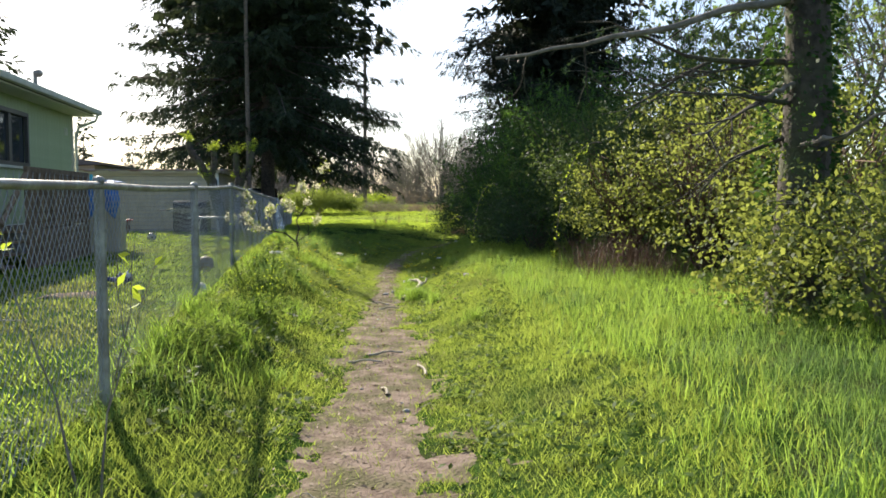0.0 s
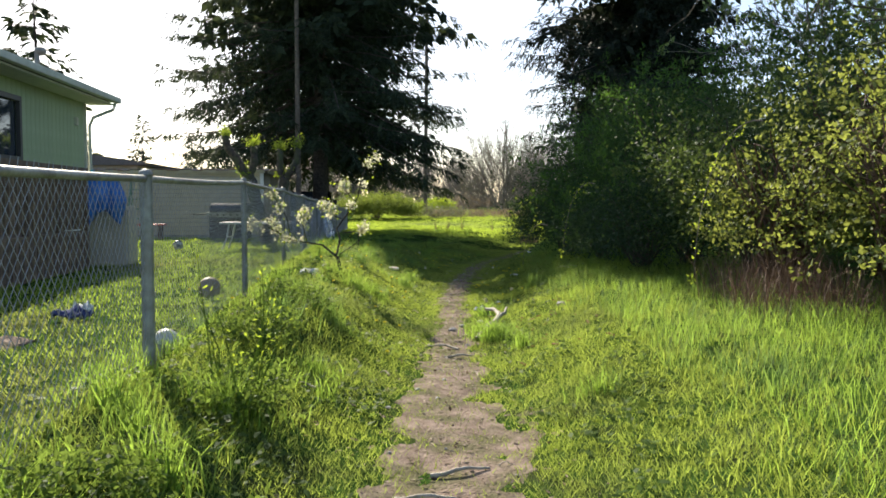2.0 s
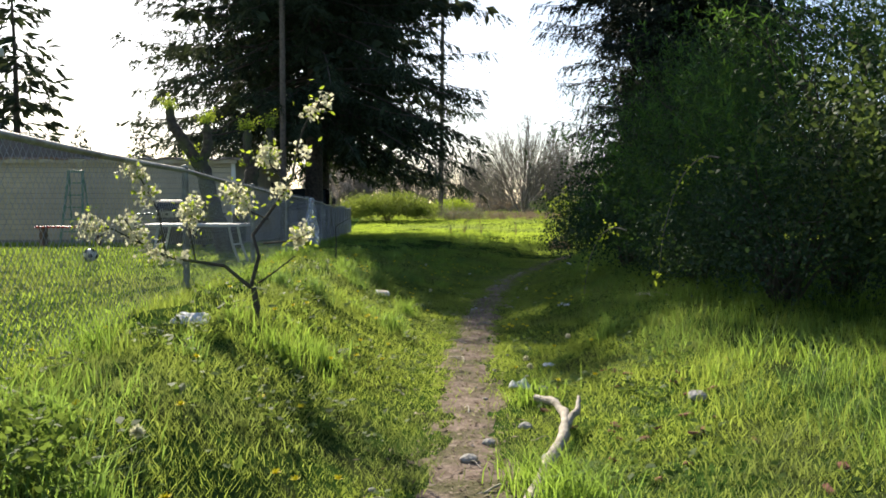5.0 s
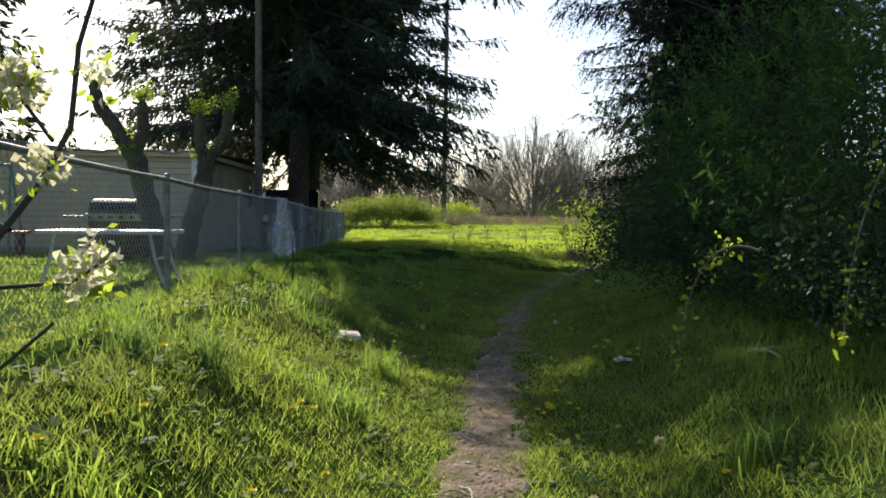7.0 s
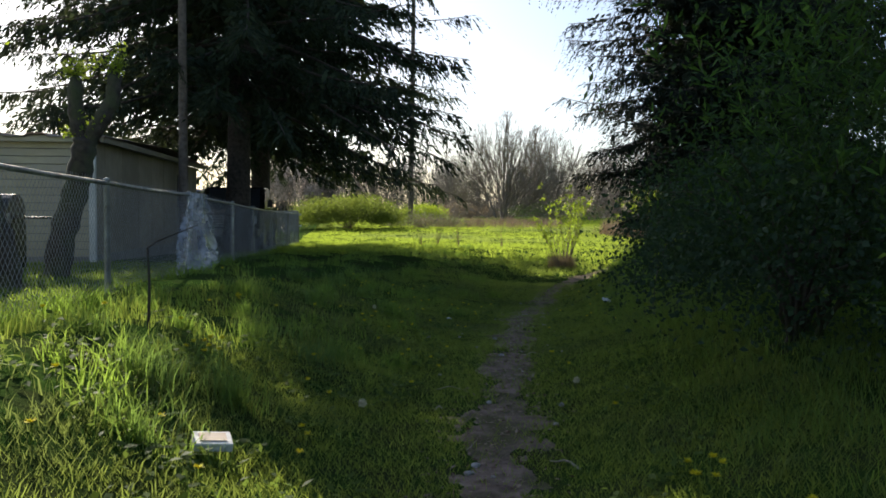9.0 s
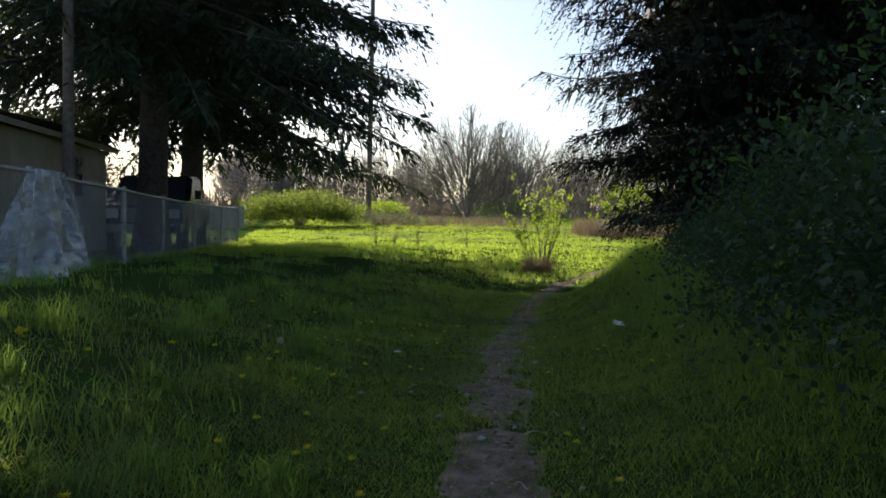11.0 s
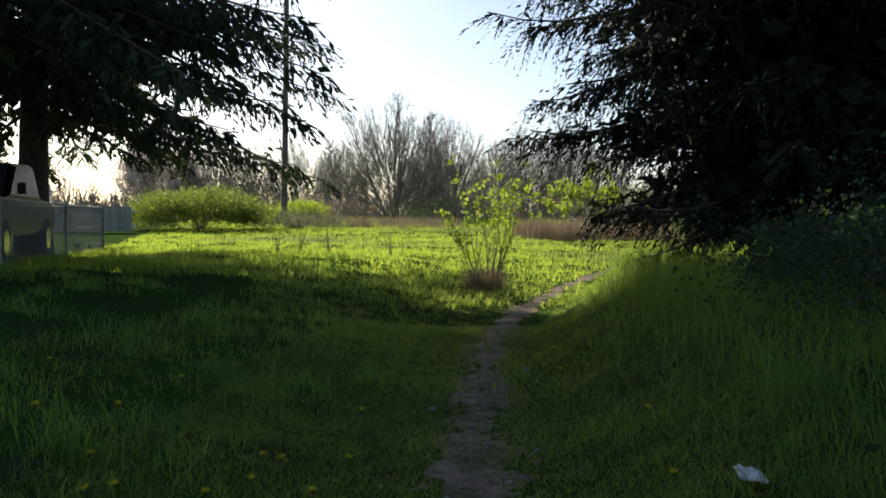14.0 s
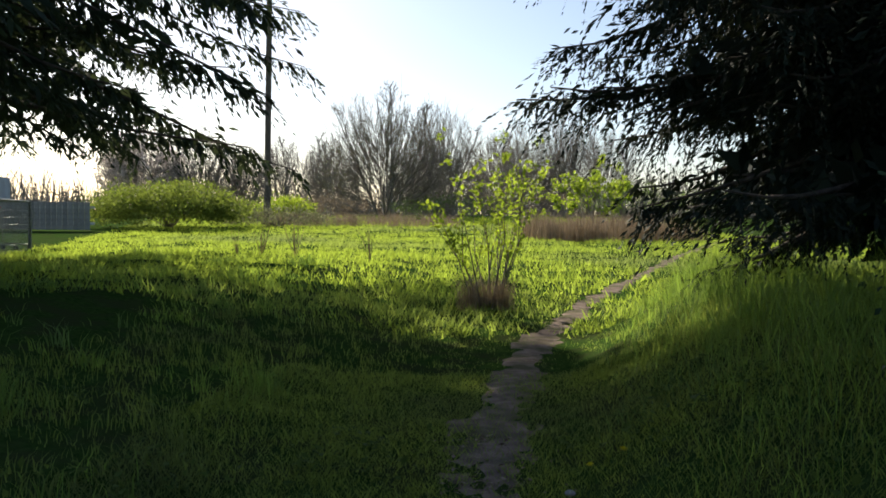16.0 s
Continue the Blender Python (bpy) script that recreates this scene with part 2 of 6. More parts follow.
M_BALLW = mat("scuffed_white_vinyl", (0.58, 0.56, 0.52), (0.72, 0.70, 0.66), 20, 0.5, bump=0.2)
M_BALLB = mat("dark_vinyl", (0.03, 0.03, 0.035), (0.07, 0.07, 0.075), 12, 0.5)
M_TAN = mat("tan_vinyl", (0.27, 0.19, 0.11), (0.42, 0.31, 0.19), 8, 0.6, bump=0.3)
M_CLOTHB = mat("navy_cloth", (0.02, 0.03, 0.10), (0.06, 0.07, 0.18), 30, 0.95, bump=0.4)
M_FILM = film_mat("clear_plastic_sheet", (0.72, 0.75, 0.80), 0.66)
M_REDBARK = mat("red_bark_mulch", (0.20, 0.085, 0.05), (0.34, 0.16, 0.10), 20, 0.95, bump=1.0)
M_GREYBOARD = mat("weathered_grey_boards", (0.30, 0.30, 0.29), (0.44, 0.44, 0.43), 7, 0.8, bump=0.3, rand=0.15, c3=(0.24, 0.23, 0.22), big=1.5)
M_CONTAINER = mat("blue_grey_panel", (0.30, 0.34, 0.42), (0.38, 0.42, 0.50), 4, 0.5, c3=(0.26, 0.29, 0.36), big=0.8)
M_RED = mat("red_plastic", (0.45, 0.04, 0.03), (0.55, 0.06, 0.04), 9, 0.45)
M_LADDER = mat("green_fibreglass", (0.10, 0.20, 0.14), (0.15, 0.27, 0.19), 9, 0.5)


# ---- mesh tools ----
def fast_mesh(name, V, quads=None, tris=None):
    me = bpy.data.meshes.new(name)
    V = np.asarray(V, np.float32).reshape(-1, 3)
    idx, tot = [], []
    if quads is not None and len(quads):
        q = np.asarray(quads, np.int32).reshape(-1, 4)
        idx.append(q.ravel())
        tot.append(np.full(len(q), 4, np.int32))
    if tris is not None and len(tris):
        q = np.asarray(tris, np.int32).reshape(-1, 3)
        idx.append(q.ravel())
        tot.append(np.full(len(q), 3, np.int32))
    idx, tot = np.concatenate(idx), np.concatenate(tot)
    me.vertices.add(len(V))
    me.vertices.foreach_set("co", V.ravel())
    me.loops.add(len(idx))
    me.loops.foreach_set("vertex_index", idx)
    me.polygons.add(len(tot))
    me.polygons.foreach_set("loop_start", np.concatenate([[0], np.cumsum(tot)[:-1]]).astype(np.int32))
    me.polygons.foreach_set("loop_total", tot)
    me.update(calc_edges=True)
    return me


def smooth(me):
    me.polygons.foreach_set("use_smooth", np.ones(len(me.polygons), bool))
    return me


def part(name, me, material, parent=None, label="", m=None):
    """Links a mesh (or bmesh) as one object under a thing or part."""
    if isinstance(me, bmesh.types.BMesh):
        data = bpy.data.meshes.new(name)
        me.to_mesh(data)
        me.free()
        me = data
    if material and not me.materials:
        me.materials.append(material)
    ob = new(name, me)
    if parent:
        ob.parent = parent
    if m is not None:
        ob.matrix_basis = m
    if label:
        ob["label"] = label
    if name in ("branch_frame", "limb_frame", "stem_clump", "shoot_clump", "stalk_clump", "wire_ends", "shoot_foliage"):
        ob["kind"] = "stuff"
    return ob


def thing(name, m, label, category, group="", kind=""):
    ob = new(name)
    ob.empty_display_size = 0.2
    ob.matrix_basis = m
    return tagged(ob, label, category, group, kind)


def box(sx, sy, sz, x=0.0, y=0.0, z=0.0, bevel=0.0, bm=None):
    """A box with its centre at x, y and its foot at z."""
    own = bm or bmesh.new()
    r = bmesh.ops.create_cube(own, size=1, matrix=Matrix.Translation((x, y, z + sz / 2)) @ Matrix.Diagonal((sx, sy, sz, 1)))
    if bevel:
        es = list({e for v in r["verts"] for e in v.link_edges})
        bmesh.ops.bevel(own, geom=es, offset=bevel, segments=2, affect="EDGES", profile=0.6)
    return own


def rod(a, b, r1, r2=None, sides=8, bm=None):
    own = bm or bmesh.new()
    a, b = Vector(a), Vector(b)
    d = b - a
    turn = d.to_track_quat("Z", "Y").to_matrix().to_4x4()
    bmesh.ops.create_cone(own, cap_ends=True, segments=sides, radius1=r1, radius2=r1 if r2 is None else r2, depth=d.length,
                          matrix=Matrix.Translation((a + b) / 2) @ turn)
    return own


def tubes(paths, sides=5):
    """Many tapered tubes in one go: each path is (points n x 3, radii n)."""
    V, Q, base = [], [], 0
    ang = np.linspace(0, 2 * np.pi, sides, endpoint=False)
    ca, sa = np.cos(ang), np.sin(ang)
    for pts, rad in paths:
        pts, rad = np.asarray(pts, float), np.asarray(rad, float)
        n = len(pts)
        t = np.gradient(pts, axis=0)
        t /= np.linalg.norm(t, axis=1, keepdims=True) + 1e-9
        up = np.array([0.0, 0.0, 1.0]) if abs(t[0, 2]) < 0.9 else np.array([1.0, 0.0, 0.0])
        u = np.cross(t, up)
        u /= np.linalg.norm(u, axis=1, keepdims=True) + 1e-9
        w = np.cross(t, u)
        ring = pts[:, None, :] + rad[:, None, None] * (ca[None, :, None] * u[:, None, :] + sa[None, :, None] * w[:, None, :])
        V.append(ring.reshape(-1, 3))
        i = np.arange(n - 1)[:, None] * sides + base
        j = np.arange(sides)[None, :]
        k = (j + 1) % sides
        Q.append(np.stack([i + j, i + k, i + sides + k, i + sides + j], -1).reshape(-1, 4))
        base += n * sides
    return np.concatenate(V), np.concatenate(Q)


def leaf_quads(P, D, N, length, width, fold=0.0):
    """Pointed leaves: foot P, way D, face N, one quad each."""
    D = D / (np.linalg.norm(D, axis=1, keepdims=True) + 1e-9)
    S = np.cross(D, N)
    S /= np.linalg.norm(S, axis=1, keepdims=True) + 1e-9
    N = np.cross(S, D)
    L, W = np.asarray(length).reshape(-1, 1), np.asarray(width).reshape(-1, 1)
    mid = P + D * L * 0.45
    V = np.stack([P, mid + S * W / 2 + N * W * fold, P + D * L, mid - S * W / 2 + N * W * fold], 1)
    Q = np.arange(len(P) * 4).reshape(-1, 4)
    return V.reshape(-1, 3), Q


def rnd_dirs(n):
    v = rng.normal(size=(n, 3))
    return v / np.linalg.norm(v, axis=1, keepdims=True)


def merge(*vq):
    V, Q, k = [], [], 0
    for v, q in vq:
        V.append(v)
        Q.append(q + k)
        k += len(v)
    return np.concatenate(V), np.concatenate(Q)


def wave(x, y, s, seed=0.0):
    """Cheap smooth noise in about -1..1, from a few turned sines."""
    x, y = np.asarray(x, float) / s, np.asarray(y, float) / s
    o = 0.0
    for k, (a, f) in enumerate(((0.3, 1.0), (1.5, 1.37), (2.6, 1.9), (4.1, 2.7), (5.3, 3.6))):
        o = o + np.sin((x * math.cos(a) + y * math.sin(a)) * f * 2.0 + 3.1 * k + seed) * np.cos((x * math.sin(a + .7) - y * math.cos(a + .7)) * f * 1.7 + seed * 1.3 + k) / (1 + 0.5 * k)
    return o / 2.2


# ---- the lie of the land ----
FENCE_K = 0.151


def fence_x(y):
    return -2.48 - FENCE_K * (np.asarray(y, float) - 8.69)


def path_x(y):
    return np.interp(y, [-40, 0, 4.3, 7.1, 9.6, 14.1, 16.9, 20.5, 25, 28.7, 31.1, 33.5, 35.2, 36.7, 39, 41, 42.7, 50, 62, 90],
                     [0.5, -0.3, -0.4, -0.5, -0.69, -0.97, -1.09, -1.2, -0.98, -0.74, -0.38, -0.1, 0.2, 0.6, 1.4, 2.2, 3.0, 6.6, 13, 24])


def path_z(y):
    return np.interp(y, [-40, 0, 8, 10, 21, 25, 28, 31, 36, 40, 46, 50, 66, 80, 110, 300], [0.2, 0.08, 0.04, 0.0, -0.05, -0.1, -0.2, -0.3, -0.33, -0.27, -0.12, 0.0, 0.3, 0.6, 0.8, 1.0])


def path_w(y):
    return np.interp(y, [0, 4, 7, 9.6, 12, 14, 17, 20, 25, 28.7, 31, 34, 40, 60], [0.54, 0.52, 0.48, 0.42, 0.31, 0.23, 0.22, 0.25, 0.21, 0.25, 0.2, 0.23, 0.17, 0.10])


def step01(t):
    t = np.clip(t, 0, 1)
    return t * t * (3 - 2 * t)


def land(x, y):
    x, y = np.asarray(x, float), np.asarray(y, float)
    pz = path_z(y)
    left = np.interp(y, [-40, 28, 39, 49, 60, 66, 80, 110, 300], [0.45, 0.43, 0.2, 0.05, 0.15, 0.33, 0.6, 0.8, 1.0])
    right = np.interp(y, [-40, 28, 32, 37, 41, 48, 66, 80, 110, 300], [0.42, 0.34, 0.34, 0.30, 0.05, -0.03, 0.3, 0.6, 0.8, 1.0])
    d = x - path_x(y)
    wl, wr = np.interp(y, [17, 28, 36], [1.5, 4.0, 5.5]), np.interp(y, [20, 28, 33, 38, 44], [1.7, 2.2, 1.5, 1.5, 3.0])
    z = pz + np.where(d < 0, (left - pz) * step01((-d - 0.3) / wl), (right - pz) * step01((d - 0.3) / wr))
    near = step01((np.abs(d) - 0.3) / 0.8)
    crest = np.interp(y, [2, 8, 12, 18, 24, 30], [0.0, 0.05, 0.16, 0.20, 0.08, 0.0])
    z = z + crest * np.exp(-((x - fence_x(y) - 0.75) / 0.65) ** 2)
    lawn = step01((fence_x(y) - x) / 0.5)
    z = z + near * (1 - 0.85 * lawn) * (0.06 * wave(x, y, 1.1, 2.0) + 0.03 * wave(x, y, 0.45, 8.0)) + 0.012 * wave(x, y, 0.35, 5.0)
    return z


# ---- ground and path ----
def axis(core_a, core_b, step, far_a, far_b):
    a = np.arange(core_a, core_b + step / 2, step)
    lo, hi, s = [], [], step
    v = core_a
    while v > far_a:
        s *= 1.22
        v -= s
        lo.append(v)
    s, v = step, core_b
    while v < far_b:
        s *= 1.22
        v += s
        hi.append(v)
    return np.concatenate([lo[::-1], a, hi])


gx, gy = axis(-9.0, 5.0, 0.2, -1800, 1800), axis(0.0, 46.0, 0.22, -600, 2500)
X, Y = np.meshgrid(gx, gy)
ii = np.arange(len(gy) - 1)[:, None] * len(gx) + np.arange(len(gx) - 1)[None, :]
ground_q = np.stack([ii, ii + 1, ii + len(gx) + 1, ii + len(gx)], -1).reshape(-1, 4)
ground = part("ground", smooth(fast_mesh("ground", np.stack([X, Y, land(X, Y)], -1), ground_q)), M_GROUND)
tagged(ground, "mossy green turf and soil under rough grass", "ground", kind="structure")

py_ = np.arange(0, 60, 0.085)
pu = np.linspace(-2.2, 2.2, 43)
PY, PU = np.meshgrid(py_, pu, indexing="ij")
PX = path_x(PY) + PU * path_w(PY) * 1.15
edge = 0.76 - np.abs(PU) + np.interp(PY, [18, 28], [0.55, 0.65]) * wave(PX, PY, 0.5, 1.0) + 0.45 * wave(PX, PY, 0.17, 4.0) + 0.35 * wave(PX, PY, 0.06, 6.0)
PZ = land(PX, PY) + np.clip(edge * 0.03, -0.03, 0.009) + 0.003 * wave(PX, PY, 0.09, 9.0)
jj = np.arange(len(py_) - 1)[:, None] * len(pu) + np.arange(len(pu) - 1)[None, :]
path_q = np.stack([jj, jj + 1, jj + len(pu) + 1, jj + len(pu)], -1).reshape(-1, 4)
dirt = part("path", smooth(fast_mesh("path", np.stack([PX, PY, PZ], -1), path_q)), M_DIRT)
tagged(dirt, "narrow trodden brown dirt footpath with ragged grassy edges", "path", kind="structure")


# ---- grass ----
def blades(x, y, h, w, lean, sink=0.02):
    n = len(x)
    z = land(x, y) - sink
    a = rng.uniform(0, 2 * np.pi, n)
    b = rng.uniform(0, 2 * np.pi, n)
    side = np.stack([np.cos(a), np.sin(a), np.zeros(n)], 1) * (w / 2)[:, None]
    way = np.stack([np.cos(b), np.sin(b), np.zeros(n)], 1) * (h * lean)[:, None]
    P = np.stack([x, y, z], 1)
    up = np.array([0, 0, 1.0]) * h[:, None]
    mid, tip = P + up * 0.55 + way * 0.25, P + up * (1 - 0.35 * lean[:, None] ** 2) + way
    V = np.stack([P - side, P + side, mid + side * 0.75, mid - side * 0.75, tip], 1).reshape(-1, 3)
    k = np.arange(n)[:, None] * 5
    return V, k + np.array([[0, 1, 2, 3]]), k + np.array([[3, 2, 4]])


def fine_blades(name, label, x, y, h, w, material, category="grass", lean=0.8):
    """Short fine blades, one pointed face each."""
    k = len(x)
    a, b = rng.uniform(0, 6.283, k), rng.uniform(0, 6.283, k)
    P = np.stack([x, y, land(x, y) - 0.004], 1)
    S = np.stack([np.cos(a), np.sin(a), 0 * a], 1) * (w * rng.uniform(0.6, 1.3, k) / 2)[:, None]
    tip = P + np.stack([np.cos(b) * h * lean, np.sin(b) * h * lean, h], 1)
    ob = part(name, fast_mesh(name, np.stack([P - S, P + S, tip], 1), None, np.arange(k * 3).reshape(-1, 3)), material)
    return tagged(ob, label, category, kind="stuff")


def clumped(n, x0, x1, y0, y1, per=9, spread=0.05):
    """Blade feet in small tufts inside a stretch of ground."""
    m = n // per
    cx, cy = rng.uniform(x0, x1, m), rng.uniform(y0, y1, m)
    s = rng.uniform(0.5, 1.5, m) * spread
    x = np.repeat(cx, per) + rng.normal(size=m * per) * np.repeat(s, per)
    y = np.repeat(cy, per) + rng.normal(size=m * per) * np.repeat(s, per)
    return x, y, np.repeat(rng.uniform(0.75, 1.25, m), per)


def grass(name, label, x, y, h, w, lean, material, category="grass"):
    V, Q, T = blades(x, y, h, w, lean)
    ob = part(name, fast_mesh(name, V, Q, T), material)
    return tagged(ob, label, category, kind="stuff")


def bare(x, y):
    """0 on the trodden path, 1 off it."""
    d = np.abs(x - path_x(y)) / (path_w(y) * 1.15)
    return step01((d - 0.6 - 0.5 * wave(x, y, 0.5, 1.0) - 0.35 * wave(x, y, 0.17, 4.0)) / 0.45)


# short grass right beside the path
x, y, s = clumped(120000, -4.6, 2.2, 1.5, 42, 8, 0.05)
d = x - path_x(y)
keep = (rng.random(len(x)) < bare(x, y) * 0.93 + np.interp(y, [5, 12, 40], [0.03, 0.10, 0.10])) & (x > fence_x(y) - 0.25) & (np.abs(d) < 3.2)
x, y, s, d = x[keep], y[keep], s[keep], d[keep]
tuft = np.clip(wave(x, y, 0.55, 3.0), 0, 1)
h = (0.045 + 0.05 * step01((np.abs(d) - 0.5) / 1.0) + 0.12 * tuft * step01((np.abs(d) - 0.4) / 0.8)) * s * rng.uniform(0.6, 1.3, len(x))
grass("grass", "short bright green grass along the path", x, y, h, rng.uniform(0.004, 0.009, len(x)), rng.uniform(0.2, 0.9, len(x)), M_GRASS)

# soft fine turf filling the gaps, thinning out over the path's edges
def turf(name, label, n, y0, y1, reach, h, w, material):
    y = rng.uniform(y0, y1, n)
    x = path_x(y) + rng.uniform(-1, 1, n) * reach
    d = np.abs(x - path_x(y)) / (path_w(y) * 1.15)
    chance = np.interp(y, [20, 28], [0.10, 0.3]) + step01((d - 0.35 - 0.35 * wave(x, y, 0.5, 1.0) - 0.3 * wave(x, y, 0.17, 4.0)) / 0.8)
    keep = (rng.random(n) < chance * (0.75 + 0.35 * wave(x, y, 0.3, 13.0))) & (x > fence_x(y) - 0.2)
    x, y = x[keep], y[keep]
    hh = rng.uniform(0.5, 1.4, len(x)) * h * (1 + 0.5 * wave(x, y, 0.45, 17.0))
    return fine_blades(name, label, x, y, hh, w, material)


turf("turf", "short soft green turf along the path", 440000, 3.4, 36.0, 1.8, 0.045, 0.0065, M_GRASS)

# tall grass on the bank across from the fence
x, y, s = clumped(100000, -0.6, 4.2, 1.0, 40, 14, 0.07)
d = x - path_x(y)
lump = 0.5 + 0.5 * wave(x, y, 0.8, 7.0)
keep = (d > 0.5 + 0.6 * lump + np.interp(y, [0, 4, 13, 19], [0.3, 0.75, 0.75, 0.0])) & (rng.random(len(x)) < np.clip(0.35 + 0.65 * step01((d - 0.8) / 0.8), 0, 1))
x, y, s, d, lump = x[keep], y[keep], s[keep], d[keep], lump[keep]
h = (0.13 + 0.26 * step01((d - 0.7) / 1.2) * (0.45 + 0.55 * lump)) * s * rng.uniform(0.6, 1.2, len(x))
h *= np.interp(y, [0, 14, 17, 26, 29, 40], [0.8, 0.8, 0.75, 0.8, 1.35, 1.5])
grass("tall_grass", "tall lush green grass on the bank", x, y, h, rng.uniform(0.003, 0.006, len(x)), rng.uniform(0.3, 1.3, len(x)), M_TALL)

# rough tufts along the fence
x, y, s = clumped(62000, -7.0, -1.4, 1.5, 46, 26, 0.085)
d, f = x - path_x(y), x - fence_x(y)
lump = wave(x, y, 0.7, 11.0)
keep = (f > -0.35) & (d < -0.75) & ((lump > np.interp(y, [4.5, 5.8, 6.5, 10, 12], [-0.4, -0.2, 0.25, 0.2, 0.08])) | ((np.abs(f) < 0.22) & (lump > -0.5)))
x, y, s, lump = x[keep], y[keep], s[keep], lump[keep]
h = np.interp(y, [5, 7], [1.5, 1.0]) * (0.12 + 0.15 * np.clip(lump, 0, 1)) * s * rng.uniform(0.55, 1.2, len(x))
grass("rough_grass", "rough tufts of long green grass beside the fence", x, y, h, rng.uniform(0.006, 0.011, len(x)), rng.uniform(0.25, 0.95, len(x)), M_TALL)

# mown yard
x, y, s = clumped(180000, -13.5, -1.3, 3.0, 31, 6, 0.05)
keep = (x < fence_x(y) + 0.1) & (rng.random(len(x)) < np.interp(y, [3, 12, 31], [1, 0.9, 0.5])) & (np.hypot((x + 4.1) / 0.45, (y - 9.6) / 0.3) > 1)
x, y, s = x[keep], y[keep], s[keep]
h = 0.055 * s * rng.uniform(0.5, 1.4, len(x))
fine_blades("lawn", "short mown green lawn with worn patches", x, y, h, 0.014, M_LAWN, "lawn")

# open field at the far end
x, y, s = clumped(210000, -12, 13, 38, 84, 10, 0.12)
keep = (x > fence_x(y) - 0.2) & (rng.random(len(x)) < np.interp(y, [38, 50, 84], [1, 0.75, 0.5])) & (rng.random(len(x)) < bare(x, y) + 0.02)
x, y, s = x[keep], y[keep], s[keep]
h = (0.09 + 0.10 * np.clip(wave(x, y, 1.5, 2.0), 0, 1) + 0.12 * step01((y - 66) / 14)) * s * rng.uniform(0.6, 1.3, len(x))
fine_blades("field_grass", "sunlit bright green field grass", x, y, h, 0.022, M_FIELD, lean=0.6)

# broad-leaved weeds low on the bank and under the fence
x, y, s = clumped(42000, -3.6, 1.8, 1.5, 34, 7, 0.05)
d = x - path_x(y)
keep = (bare(x, y) > 0.3) & (np.abs(d) > 0.35) & (wave(x, y, 0.5, 21.0) > 0.0) & (x > fence_x(y) - 0.3) & (d < 1.5)
x, y = x[keep], y[keep]
P = np.stack([x, y, land(x, y) + rng.uniform(0.01, 0.09, len(x))], 1)
D = rnd_dirs(len(x)) * np.array([1, 1, 0.35]) + np.array([0, 0, 0.12])
V, Q = leaf_quads(P, D, rnd_dirs(len(x)) * 0.5 + np.array([0, 0, 1.0]), rng.uniform(0.03, 0.075, len(x)), rng.uniform(0.018, 0.04, len(x)), 0.15)
tagged(part("weeds", fast_mesh("weeds", V, Q), M_WEED), "low broad-leaved green weeds in the grass", "weeds", kind="stuff")


# ---- chain-link fence ----
def fence_top(y):
    return float(np.interp(y, [0, 3.5, 8.7, 12.6, 14, 17, 20.7, 24.4, 28.4, 35.4, 41, 49.3], [1.56, 1.57, 1.61, 1.68, 1.70, 1.65, 1.58, 1.52, 1.49, 1.34, 1.26, 1.2]))


